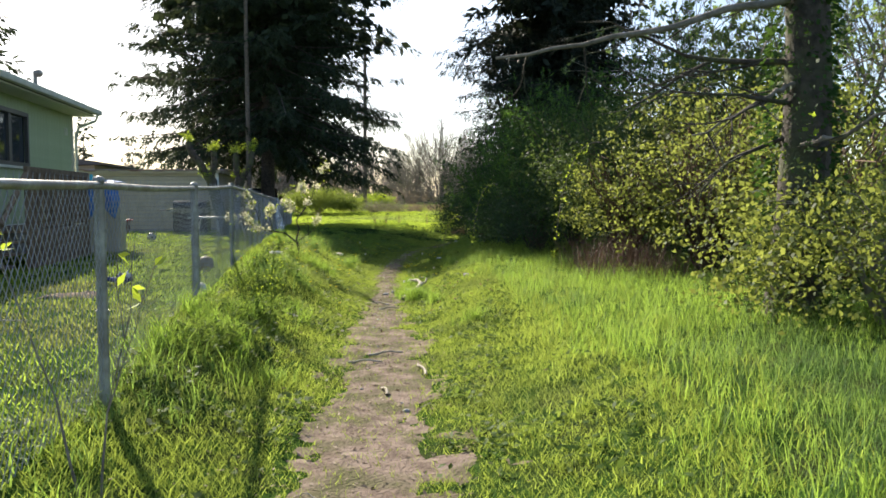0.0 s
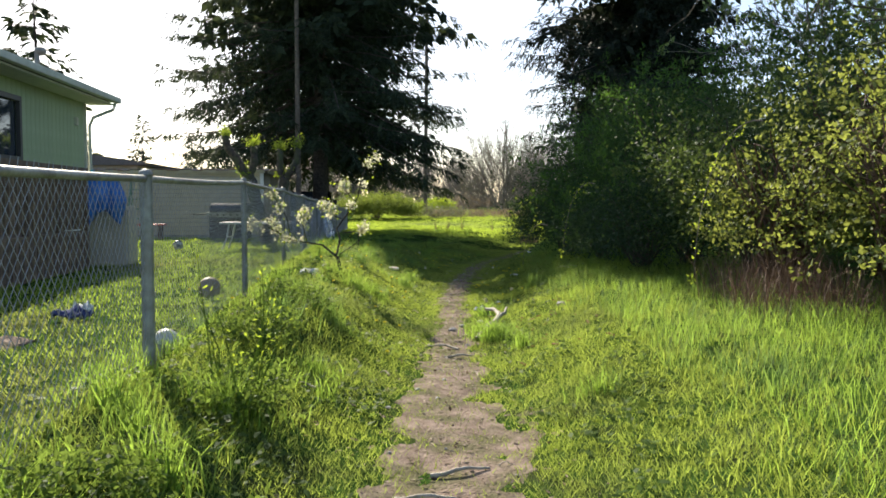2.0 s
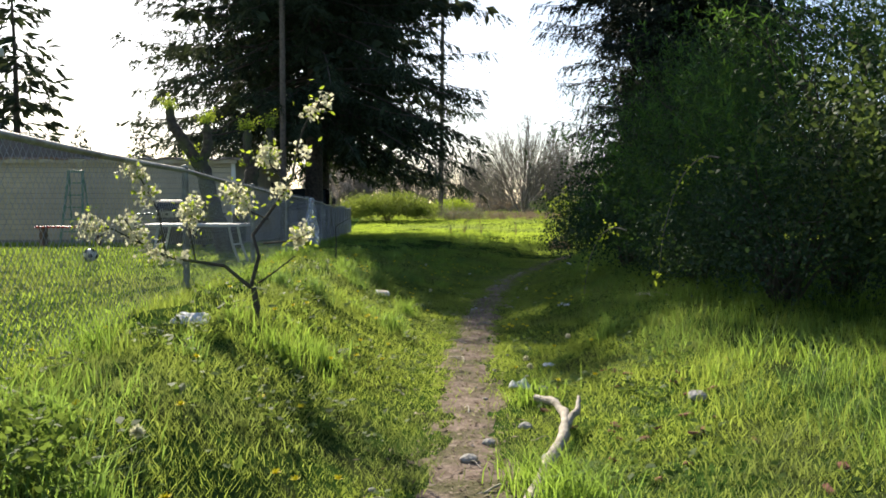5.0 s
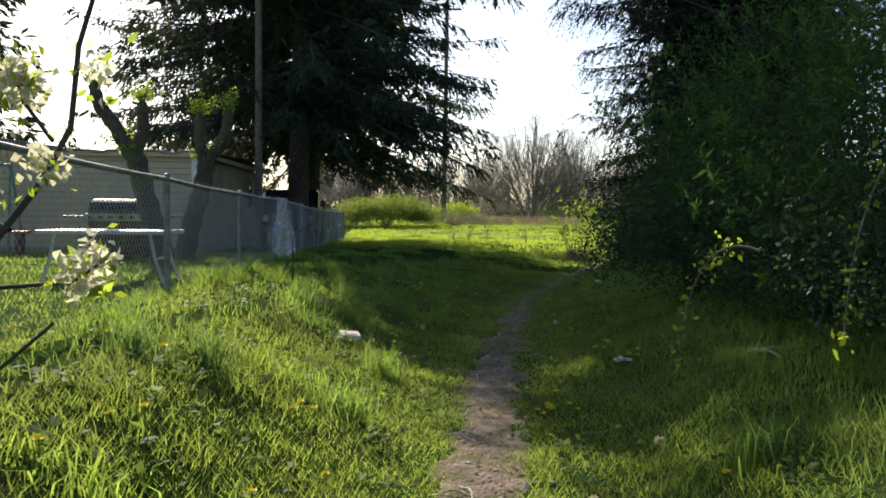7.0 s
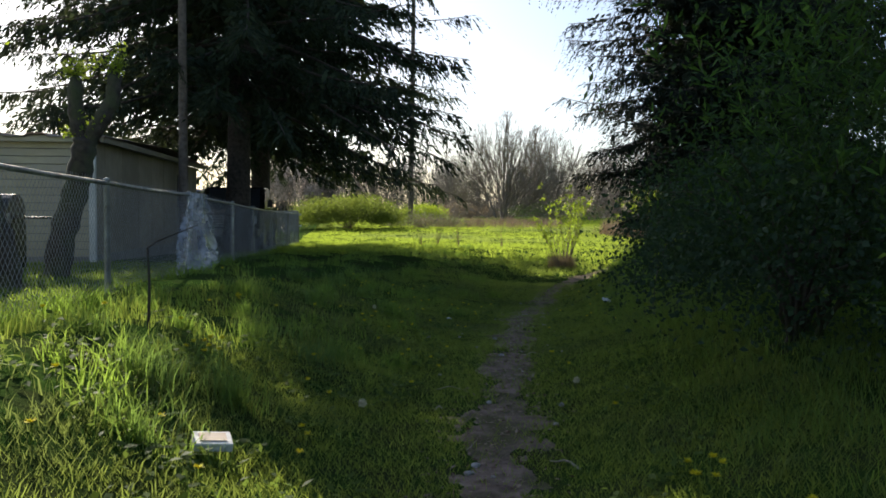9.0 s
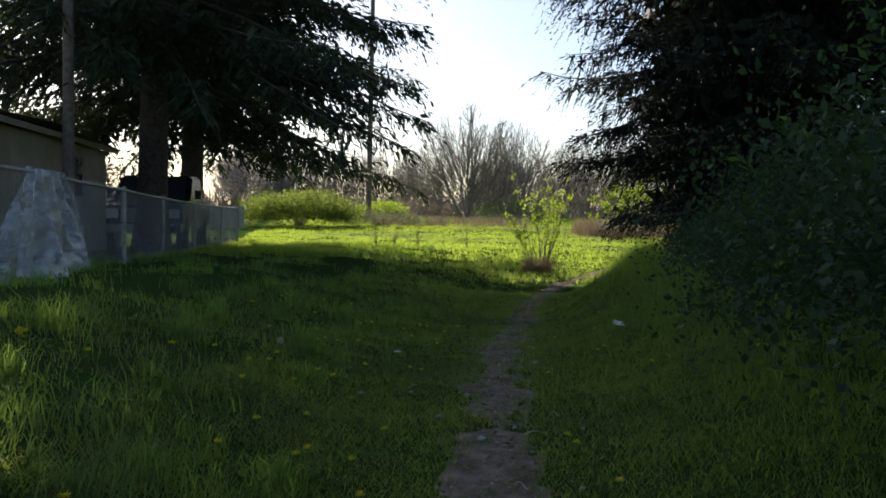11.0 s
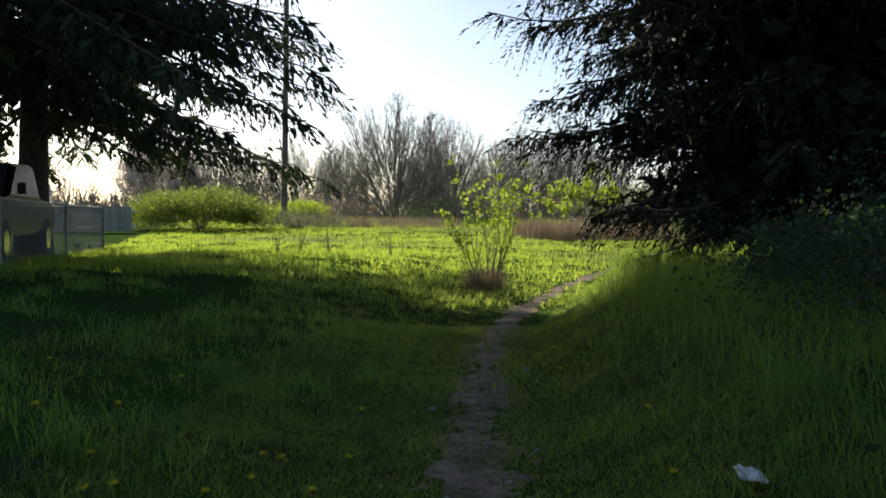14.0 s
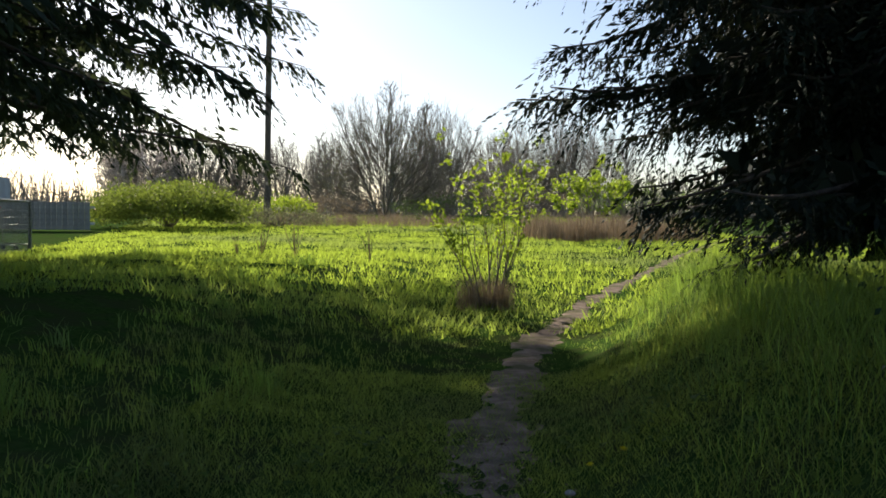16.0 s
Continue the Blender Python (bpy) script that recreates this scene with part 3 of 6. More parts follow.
fence = thing("chain_link_fence", Matrix(), "galvanised chain-link fence with pipe posts and a top rail", "fence")
post_y = [0.85, 4.82, 8.72, 12.7, 16.75, 20.6, 24.45, 28.4, 32.5, 35.6, 39.5, 44.6, 49.3]
corner = (float(fence_x(49.3)), 49.3)
runs = [[(float(fence_x(v)), v) for v in post_y], [corner, (corner[0] - 1.35, 48.6), (corner[0] - 4.2, 47.9)]]
for run in runs:
    for k, (fx, fy) in enumerate(run):
        top = fence_top(fy)
        foot = float(land(fx, fy)) - 0.12
        stout = fy in (8.72, 49.3)
        p = rod((fx, fy, foot), (fx, fy, top + (0.03 if stout else -0.02)), 0.038 if stout else 0.03, sides=12)
        post = part("post", p, M_STEEL, fence)
        c = bmesh.new()
        bmesh.ops.create_uvsphere(c, u_segments=10, v_segments=6, radius=0.044 if stout else 0.034, matrix=Matrix.Translation((fx, fy, top + 0.025)) @ Matrix.Diagonal((1, 1, 0.8, 1)))
        part("post_cap", c, M_STEEL, post)
        for zz in (0.25, 0.7):
            b = bmesh.new()
            bmesh.ops.create_cone(b, cap_ends=True, segments=12, radius1=0.044 if stout else 0.035, radius2=0.044 if stout else 0.035, depth=0.025, matrix=Matrix.Translation((fx, fy, top - zz)))
            part("tie_band", b, M_STEEL, post)
    for (ax, ay), (bx, by) in zip(run, run[1:]):
        ta, tb = fence_top(ay), fence_top(by)
        pts = np.linspace((ax, ay, ta), (bx, by, tb), 7)
        pts[1:-1, 2] -= 0.012 * np.sin(np.linspace(0, np.pi, 7))[1:-1]
        V, Q = tubes([(pts, np.full(7, 0.021))], 8)
        part("top_rail", smooth(fast_mesh("top_rail", V, Q)), M_STEEL, fence)
        # the diamond mesh of one bay: two sets of slanting wires
        span, height, cell = math.hypot(bx - ax, by - ay), 1.14, 0.076
        ga, gb = ta - height - 0.03, tb - height - 0.03
        paths = []
        for sgn in (1, -1):
            for u in np.arange(-height, span + height, cell):
                lo, hi = (u, u + height) if sgn > 0 else (u + height, u)
                ends = []
                for f in (0.0, 1.0):
                    ends.append([lo + (hi - lo) * f, f])
                (ua, fa), (ub, fb) = ends
                a0, a1 = 0.0, 1.0
                for lim in (0.0, span):
                    tt = (lim - ua) / (ub - ua)
                    if (ua < lim) == (lim == 0.0) and (ua < 0 or ua > span):
                        a0 = max(a0, tt)
                    if (ub < 0 or ub > span) and ((ub < lim) == (lim == 0.0)):
                        a1 = min(a1, tt)
                if a1 - a0 < 0.02:
                    continue
                pp = []
                for q in (a0, (a0 + a1) / 2, a1):
                    uu, ff = ua + (ub - ua) * q, fa + (fb - fa) * q
                    r = uu / span
                    bulge = 0.012 * math.sin(uu * 3.1 + ay) * math.sin(math.pi * ff)
                    pp.append((ax + (bx - ax) * r + bulge + sgn * 0.0016, ay + (by - ay) * r, ga + (gb - ga) * r + ff * height + 0.03))
                paths.append((pp, np.full(3, 0.0019)))
        V, Q = tubes(paths, 3)
        part("wire_mesh", fast_mesh("wire_mesh", V, Q), M_WIRE, fence, "diamond wire mesh")
# twisted wire ends above the rail
for (ax, ay), (bx, by) in zip(runs[0][:8], runs[0][1:]):
    paths = []
    for u in np.arange(0.05, 0.98, 0.02):
        px, pyy, pz = ax + (bx - ax) * u, ay + (by - ay) * u, fence_top(ay) + (fence_top(by) - fence_top(ay)) * u
        paths.append(([(px, pyy, pz - 0.02), (px + rng.uniform(-.012, .012), pyy + 0.012, pz + 0.045)], [0.0022, 0.0012]))
    V, Q = tubes(paths, 3)
    part("wire_ends", fast_mesh("wire_ends", V, Q), M_WIRE, fence)


# ---- trees ----
def trunk_path(x, y, z0, H, lean=(0, 0), n=14, wob=0.05):
    t = np.linspace(0, 1, n)
    return np.stack([x + lean[0] * t + wob * np.sin(t * 7 + x), y + lean[1] * t + wob * np.cos(t * 6 + y), z0 + H * t], 1)


def conifer(name, H, R, r0, z_low, label, droop, needle, spray, whorl, per, seed, fine_top=1.0, shape=0.8, skirt=0.0, lengths=(0.20, 0.38), leaf=M_SPRUCE, bare_below=0.0, fine_z=13.0, profile=None, low_droop=0.10, rise=0.0, slim=(0.26, 0.42), fill=0, fill_size=(0.3, 0.6), sparse=1.0, wild=0.09, short=0.62, tip=0.0, sagging=0.35, fill_span=0.9, core=0, core_size=(0.3, 0.55), delicate=0.0, category="conifer tree"):
    """A conifer round its own foot: trunk, limbs and a crown of hanging sprays."""
    global rng
    keep_rng = rng
    rng = np.random.default_rng(seed)
    top = thing(name, Matrix(), label, category)
    tp = trunk_path(0, 0, -0.25, H, (0.2, 0.1), 18, 0.04)
    tr = r0 * (1 - np.linspace(0, 1, 18) ** 0.9 * 0.96)
    tr[0] *= 1.35
    V, Q = tubes([(tp, tr)], 16)
    part("trunk", smooth(fast_mesh("trunk", V, Q)), M_BARK, top)
    limbs, LP, LD, LN, LL, LW = [], [], [], [], [], []
    z = z_low
    while z < H - 0.3:
        f = (z - z_low) / (H - z_low)
        reach = float(np.interp(z, *profile)) if profile else R * (1 - f) ** shape * (0.72 + 0.28 * min(1, f * 8 + skirt))
        k = max(3, int(whorl * (1 - 0.4 * f)))
        a0 = rng.uniform(0, 6.28)
        for j in range(k):
            a = a0 + 6.283 * j / k + rng.uniform(-0.3, 0.3)
            ln = reach * rng.uniform(short, 1.1)
            zz = max(z_low * 0.8, z + rng.uniform(-0.45, 0.45))
            steep = rng.normal() * wild - rise * min(1.0, max(0.0, (zz - 2.0) / 2.5))
            steep = max(-0.25, min(steep, 0.12 if zz < 6.5 else 0.25))
            n = 9
            t = np.linspace(0, 1, n)
            out = np.array([math.cos(a), math.sin(a), 0])
            lift = -(droop + low_droop * max(0.0, 1 - f * 4) + steep) * ln * t ** 1.3 + (0.10 * ln * np.clip(t - 0.6, 0, 1) ** 2 * 4) + (0.25 * ln * t * f) - tip * ln * t ** 3
            bend = rng.uniform(-0.22, 0.22) * ln * t ** 2
            pts = out[None, :] * (ln * t)[:, None] + np.array([-out[1], out[0], 0])[None, :] * bend[:, None]
            pts[:, 2] += zz + lift + 0.022 * ln * np.sin(t * rng.uniform(3, 7) + rng.uniform(0, 6)) * t
            pts[:, :2] += tp[min(17, int(18 * zz / H)), :2]
            limbs.append((pts, (0.05 * (1 - f) * r0 / 0.35 + 0.012) * (1 - t * 0.85)))
            # coarse inner sprays, then the fine hanging ones
            m = int(fill * ln / R * (1.0 if zz < 12 else 1.7))
            if m:
                s = rng.uniform(0.12 if zz > 6 else 0.3, fill_span, m)
                idx = np.clip((s * (n - 1)).astype(int), 0, n - 2)
                LP.append(pts[idx] + rng.normal(size=(m, 3)) * np.array([0.22, 0.22, 0.12]))
                LD.append(rnd_dirs(m) * np.array([1, 1, 0.5]) + out * 0.6 + np.array([0, 0, -0.55]))
                LN.append(rnd_dirs(m) + np.array([0, 0, 0.6]))
                L = rng.uniform(*fill_size, m) * (0.75 if zz < delicate else 1.0 if zz < 8.5 else 2.0)
                LL.append(L)
                LW.append(L * rng.uniform(0.25, 0.42, m) * (1.0 if zz < 8.5 else 1.5))
            m = int(core * ln / R)
            if m:
                s = rng.uniform(0.08, 0.62, m)
                LP.append(pts[np.clip((s * (n - 1)).astype(int), 0, n - 2)] + rng.normal(size=(m, 3)) * np.array([0.2, 0.2, 0.12]))
                LD.append(rnd_dirs(m) + out * 0.5 + np.array([0, 0, -0.4]))
                LN.append(rnd_dirs(m))
                L = rng.uniform(*core_size, m)
                LL.append(L)
                LW.append(L * 0.5)
            m = int(per * (ln / R + 0.25) * (1.0 if zz < fine_z else fine_top))
            s = rng.uniform(bare_below if zz < 7 else 0.12, 1.0, m) ** 0.8
            idx = np.clip((s * (n - 1)).astype(int), 0, n - 2)
            fr = (s * (n - 1) - idx)[:, None]
            root = pts[idx] * (1 - fr) + pts[idx + 1] * fr
            fwd = pts[idx + 1] - pts[idx]
            fwd /= np.linalg.norm(fwd, axis=1, keepdims=True)
            sidev = np.cross(fwd, [0, 0, 1.0]) * rng.choice([-1, 1], m)[:, None]
            sl = spray * (0.5 + 0.5 * (1 - s)) * rng.uniform(0.5, 1.2, m) * (0.6 + 0.4 * ln / R)
            dirn = fwd * rng.uniform(0.3, 0.9, m)[:, None] + sidev * rng.uniform(0.4, 1.0, m)[:, None] + np.array([0, 0, -1.0]) * rng.uniform(0.15, 0.95, m)[:, None] * (0.5 + droop)
            dirn /= np.linalg.norm(dirn, axis=1, keepdims=True)
            fine = zz < delicate
            rows = int(needle * 1.5) if fine else needle
            for q in range(rows):
                u = (q + rng.uniform(0, 1, m)) / rows
                sag = np.array([0, 0, -1.0]) * (sl * u ** 2 * sagging)[:, None]
                P = root + dirn * (sl * u)[:, None] + sag
                side2 = np.cross(dirn, rnd_dirs(m))
                D = dirn + side2 * rng.uniform(-0.9, 0.9, m)[:, None] + np.array([0, 0, -0.25])
                LP.append(P)
                LD.append(D)
                LN.append(rnd_dirs(m) * 0.8 + np.array([0, 0, 1.0]))
                L = rng.uniform(*lengths, m) * (1.15 - 0.5 * u) * (0.78 if fine else 1.0 if zz < fine_z else 1.7)
                LL.append(L)
                LW.append(L * rng.uniform(*slim, m))
        z += rng.uniform(0.26, 0.42) * (1 + f) * sparse
    V, Q = tubes(limbs, 4)
    part("limb_frame", fast_mesh("limb_frame", V, Q), M_BARK, top)
    V, Q = leaf_quads(np.concatenate(LP), np.concatenate(LD), np.concatenate(LN), np.concatenate(LL), np.concatenate(LW), 0.1)
    part("crown", fast_mesh("crown", V, Q), leaf, top)
    rng = keep_rng
    return top


spruce_a = conifer("spruce_tree", 23.0, 5.9, 0.34, 4.0, "tall dark spruce with drooping branches behind the fence", 0.25, 9, 1.15, 9, 54, 11, 1.0, lengths=(0.13, 0.26), slim=(0.2, 0.32), bare_below=0.3, low_droop=0.12, wild=0.2, short=0.5, sagging=0.35, fill_size=(0.16, 0.34), fill=95, core=14, profile=([4, 6, 9, 11.5, 14, 16, 18, 20, 23], [6.0, 6.3, 5.8, 5.0, 4.8, 4.0, 3.0, 2.0, 0.3]))
spruce_a.matrix_basis = pose(-7.75, 38.4, float(land(-7.75, 38.4)), 0, 0, 0)
spruce_b = conifer("spruce_tree", 25.0, 7.5, 0.37, 3.65, "tall broad dark spruce with drooping branches near the fence corner", 0.24, 8, 1.25, 7, 58, 12, 0.75, lengths=(0.14, 0.28), slim=(0.2, 0.32), bare_below=0.3, low_droop=0.06, wild=0.2, short=0.4, sagging=0.35, fill_size=(0.18, 0.36), fill=105, core=24, profile=([3.5, 7, 9.5, 12, 16, 20, 25], [6.6, 7.2, 7.0, 7.7, 6.6, 4.2, 0.3]))
spruce_b.matrix_basis = pose(-9.3, 46.4, float(land(-9.3, 46.4)), 0, 0, 40)
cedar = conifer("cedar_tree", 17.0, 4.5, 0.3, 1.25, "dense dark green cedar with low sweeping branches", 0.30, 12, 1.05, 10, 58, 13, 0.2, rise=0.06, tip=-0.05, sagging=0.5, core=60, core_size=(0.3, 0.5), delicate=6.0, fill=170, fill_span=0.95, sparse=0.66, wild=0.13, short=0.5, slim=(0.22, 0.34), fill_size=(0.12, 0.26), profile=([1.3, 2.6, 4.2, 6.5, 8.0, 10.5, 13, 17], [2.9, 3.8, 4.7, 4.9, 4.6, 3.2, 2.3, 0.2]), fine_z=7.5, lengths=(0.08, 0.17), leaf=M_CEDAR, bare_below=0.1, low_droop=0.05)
cedar.matrix_basis = pose(4.5, 36.6, float(land(4.5, 36.6)), 0, 0, 0)
far_spruce = conifer("spruce_tree", 10.5, 3.0, 0.2, 0.8, "small dark conifer far behind the homes", 0.05, 3, 0.9, 6, 12, 14, 1.0, lengths=(0.4, 0.7))
far_spruce.matrix_basis = pose(-39, 95, 0.5, 0, 0, 0)
far_spruce["group"] = "far conifers"
for fx, fy, fs, rz in ((-44.5, 93, 0.85, 50), (-30, 58, 1.55, 120), (-27.5, 125, 0.62, 200), (-21, 112, 0.55, 30), (-46, 130, 1.0, 80)):
    copy_thing(far_spruce, pose(fx, fy, 0.5, 0, 0, rz) @ Matrix.Diagonal((fs, fs, fs, 1)))


def grow(base, way, length, radius, depth, paths, tips, spread=0.55, kids=(2, 3), up=0.15, shrink=0.72, min_r=0.004):
    n = 5 if depth > 2 else 3
    p, d = np.array(base, float), np.array(way, float)
    d /= np.linalg.norm(d)
    pts = [p.copy()]
    for _ in range(n - 1):
        d = d + rng.normal(size=3) * 0.09 + np.array([0, 0, up * 0.3])
        d /= np.linalg.norm(d)
        p = p + d * length / (n - 1)
        pts.append(p.copy())
    r_end = max(min_r * 0.6, radius * 0.62)
    paths.append((np.array(pts), np.linspace(radius, r_end, n)))
    if depth == 0:
        tips.append((pts[-1], d, np.array(pts)))
        return
    for k in range(rng.integers(kids[0], kids[1] + 1)):
        v = rng.normal(size=3)
        v -= d * np.dot(v, d)
        v /= np.linalg.norm(v) + 1e-9
        s = rng.uniform(0.6, 1.2) * spread
        nd = d * math.cos(s) + v * math.sin(s) + np.array([0, 0, up])
        at = pts[-1] if k == 0 else pts[rng.integers(1, n)]
        grow(at, nd, length * shrink * rng.uniform(0.75, 1.15), max(min_r, r_end * rng.uniform(0.7, 0.95)), depth - 1, paths, tips, spread, kids, up, shrink, min_r)


def bare_tree(name, H, stems, label, seed, depth=5, bud=None, bud_size=(0.05, 0.1), bud_n=3, material=M_TWIG, spread=0.5, r0=0.11, tilt=0.5, min_r=0.011, category="bare tree"):
    global rng
    keep_rng = rng
    rng = np.random.default_rng(seed)
    top = thing(name, Matrix(), label, category)
    paths, tips = [], []
    for k in range(stems):
        a = 6.283 * k / stems + rng.uniform(-0.4, 0.4)
        t = rng.uniform(0.1, 1.0) * tilt
        grow((0.12 * math.cos(a), 0.12 * math.sin(a), -0.2), (math.cos(a) * t, math.sin(a) * t, 1), H * 0.3, r0 * rng.uniform(0.7, 1.1), depth, paths, tips, spread, (2, 3), 0.03, 0.76, min_r)
    V, Q = tubes(paths, 3)
    part("branch_frame", fast_mesh("branch_frame", V, Q), material, top)
    if bud:
        base = np.concatenate([np.repeat(t[2][2:], bud_n, 0) for t in tips])
        base = base + rng.normal(size=base.shape) * 0.05
        n = len(base)
        L = rng.uniform(*bud_size, n)
        V, Q = leaf_quads(base, rnd_dirs(n), rnd_dirs(n), L, L * 0.6, 0.1)
        part("foliage", fast_mesh("foliage", V, Q), bud, top)
    rng = keep_rng
    return top


def put(ob, x, y, rz=0.0, s=1.0, dz=0.0):
    ob.matrix_basis = pose(x, y, float(land(x, y)) + dz, 0, 0, rz) @ Matrix.Diagonal((s, s, s, 1))
    return ob


def dome_tree(name, H, W, stems, label, seed, bud=None, bud_size=(0.04, 0.08), bud_n=1, thick=0.10, category="bare tree"):
    """A many-stemmed tree whose rising stems and twigs fill a rounded dome."""
    local = np.random.default_rng(seed)
    top = thing(name, Matrix(), label, category)
    paths, ends = [], []

    def limb(p, d, ln, r, level):
        n = (6, 5, 3, 3)[level]
        pts = [np.array(p, float)]
        d = np.array(d, float)
        for _ in range(n - 1):
            d = d + local.normal(size=3) * (0.06 + 0.05 * level) + np.array([0, 0, 0.02])
            d /= np.linalg.norm(d)
            pts.append(pts[-1] + d * ln / (n - 1))
        pts = np.array(pts)
        paths.append((pts, np.linspace(r, max(0.006, r * 0.35), n)))
        if level == 3:
            ends.append(pts)
            return
        for _ in range((7, 5, 2)[level]):
            f = local.uniform(0.22 if level == 0 else 0.15, 1.0) * (n - 1)
            i = min(int(f), n - 2)
            q = pts[i] + (pts[i + 1] - pts[i]) * (f - i)
            way = pts[i + 1] - pts[i]
            way = way / np.linalg.norm(way) + rnd_unit() * (0.55, 0.6, 0.75)[level] + np.array([0, 0, 0.12])
            room = 1.0 - math.sqrt((q[0] / (W / 2)) ** 2 + (q[1] / (W / 2)) ** 2 + max(0.0, (q[2] - H * 0.42) / (H * 0.58)) ** 2)
            step = (0.30, 0.17, 0.09)[level] * H * local.uniform(0.5, 1.1)
            if room < -0.02:
                continue
            limb(q, way / np.linalg.norm(way), min(step, (room + 0.07) * H * 0.5), max(0.007, r * (0.42, 0.5, 0.6)[level]), level + 1)

    def rnd_unit():
        v = local.normal(size=3)
        return v / np.linalg.norm(v)

    for k in range(stems):
        a = 6.283 * k / stems + local.uniform(-0.4, 0.4)
        e = local.uniform(0.02, 1.0) ** 0.55
        way = np.array([math.cos(a) * e * W * 0.52, math.sin(a) * e * W * 0.52, H * (0.98 - 0.68 * e ** 2.2)])
        ln = np.linalg.norm(way) * local.uniform(0.85, 1.0)
        limb((0.3 * math.cos(a), 0.3 * math.sin(a), -0.2), way / np.linalg.norm(way), ln, thick * local.uniform(0.6, 1.1), 0)
    # rising branches that fan out to the rounded outline
    for _ in range(int(5.0 * H * W)):
        v = rnd_unit()
        v[2] = abs(v[2]) * 1.2 - 0.3
        v /= np.linalg.norm(v)
        outer = np.array([v[0] * W / 2, v[1] * W / 2, H * 0.42 + v[2] * H * 0.57]) * local.uniform(0.86, 1.0)
        inner = outer * np.array([0.42, 0.42, 0.5])
        mid = (inner + outer) / 2 + np.array([outer[0], outer[1], 0.0]) * 0.08 + local.normal(size=3) * 0.18
        paths.append((np.array([inner, mid, outer]), [0.022, 0.014, 0.006]))
        for _ in range(5):
            p = mid + (outer - mid) * local.uniform(-0.2, 0.9)
            way = (outer - mid) * 0.5 + rnd_unit() * 0.75 + np.array([0, 0, 0.25])
            q = p + way * local.uniform(0.4, 0.8)
            pts = np.array([p, (p + q) / 2 + local.normal(size=3) * 0.05, q])
            paths.append((pts, [0.009, 0.007, 0.004]))
            ends.append(pts)
    V, Q = tubes(paths, 3)
    part("branch_frame", fast_mesh("branch_frame", V, Q), M_TWIG, top)
    if bud:
        base = np.repeat(np.concatenate(ends), bud_n, 0)
        base = base + local.normal(size=base.shape) * 0.06
        n = len(base)
        L = local.uniform(*bud_size, n)
        V, Q = leaf_quads(base, local.normal(size=(n, 3)), local.normal(size=(n, 3)), L, L * 0.6, 0.1)
        part("foliage", fast_mesh("foliage", V, Q), bud, top)
    return top


bt = put(dome_tree("bare_tree", 8.4, 9.4, 14, "rounded many-stemmed grey-brown tree with opening buds", 21, M_BUD, (0.04, 0.09), 1), -0.5, 84)
bt["group"] = "bare trees at the field's edge"
bt2 = put(dome_tree("bare_tree", 7.8, 6.0, 7, "leafless slender grey-brown tree at the field's edge", 22, None), 3.3, 87)
bt2["group"] = "bare trees at the field's edge"
for src, bx, by, rz, s in ((bt2, -4.6, 97, 40, 0.85), (bt, 10.5, 97, 130, 0.9), (bt2, 7.0, 89, 200, 0.8), (bt2, 13.5, 97, 90, 1.1), (bt2, 19, 106, 10, 1.1),
                           (bt2, -9.5, 108, 300, 0.95), (bt2, -13.5, 112, 10, 0.9), (bt2, -7, 116, 120, 0.9), (bt, 3.5, 112, 250, 0.8), (bt2, -28, 126, 80, 0.9)):
    copy_thing(src, pose(bx, by, float(land(bx, by)), 0, 0, rz) @ Matrix.Diagonal((s, s, s, 1)))
pink = put(dome_tree("flowering_tree", 8.4, 8.6, 9, "pale pink flowering tree far behind the field", 23, M_PINKPETAL, (0.12, 0.24), 2, category="flowering tree"), -22.6, 112)
put(dome_tree("bare_tree", 7.8, 8.0, 9, "greyish bare tree beside the flowering tree", 26, None), -17.4, 111)
put(bare_tree("green_tree", 3.4, 6, "bright green small leafy tree at the field's edge", 24, 4, M_YOUNG, (0.09, 0.17), 14, tilt=0.8, r0=0.06, category="tree"), 8.0, 65)


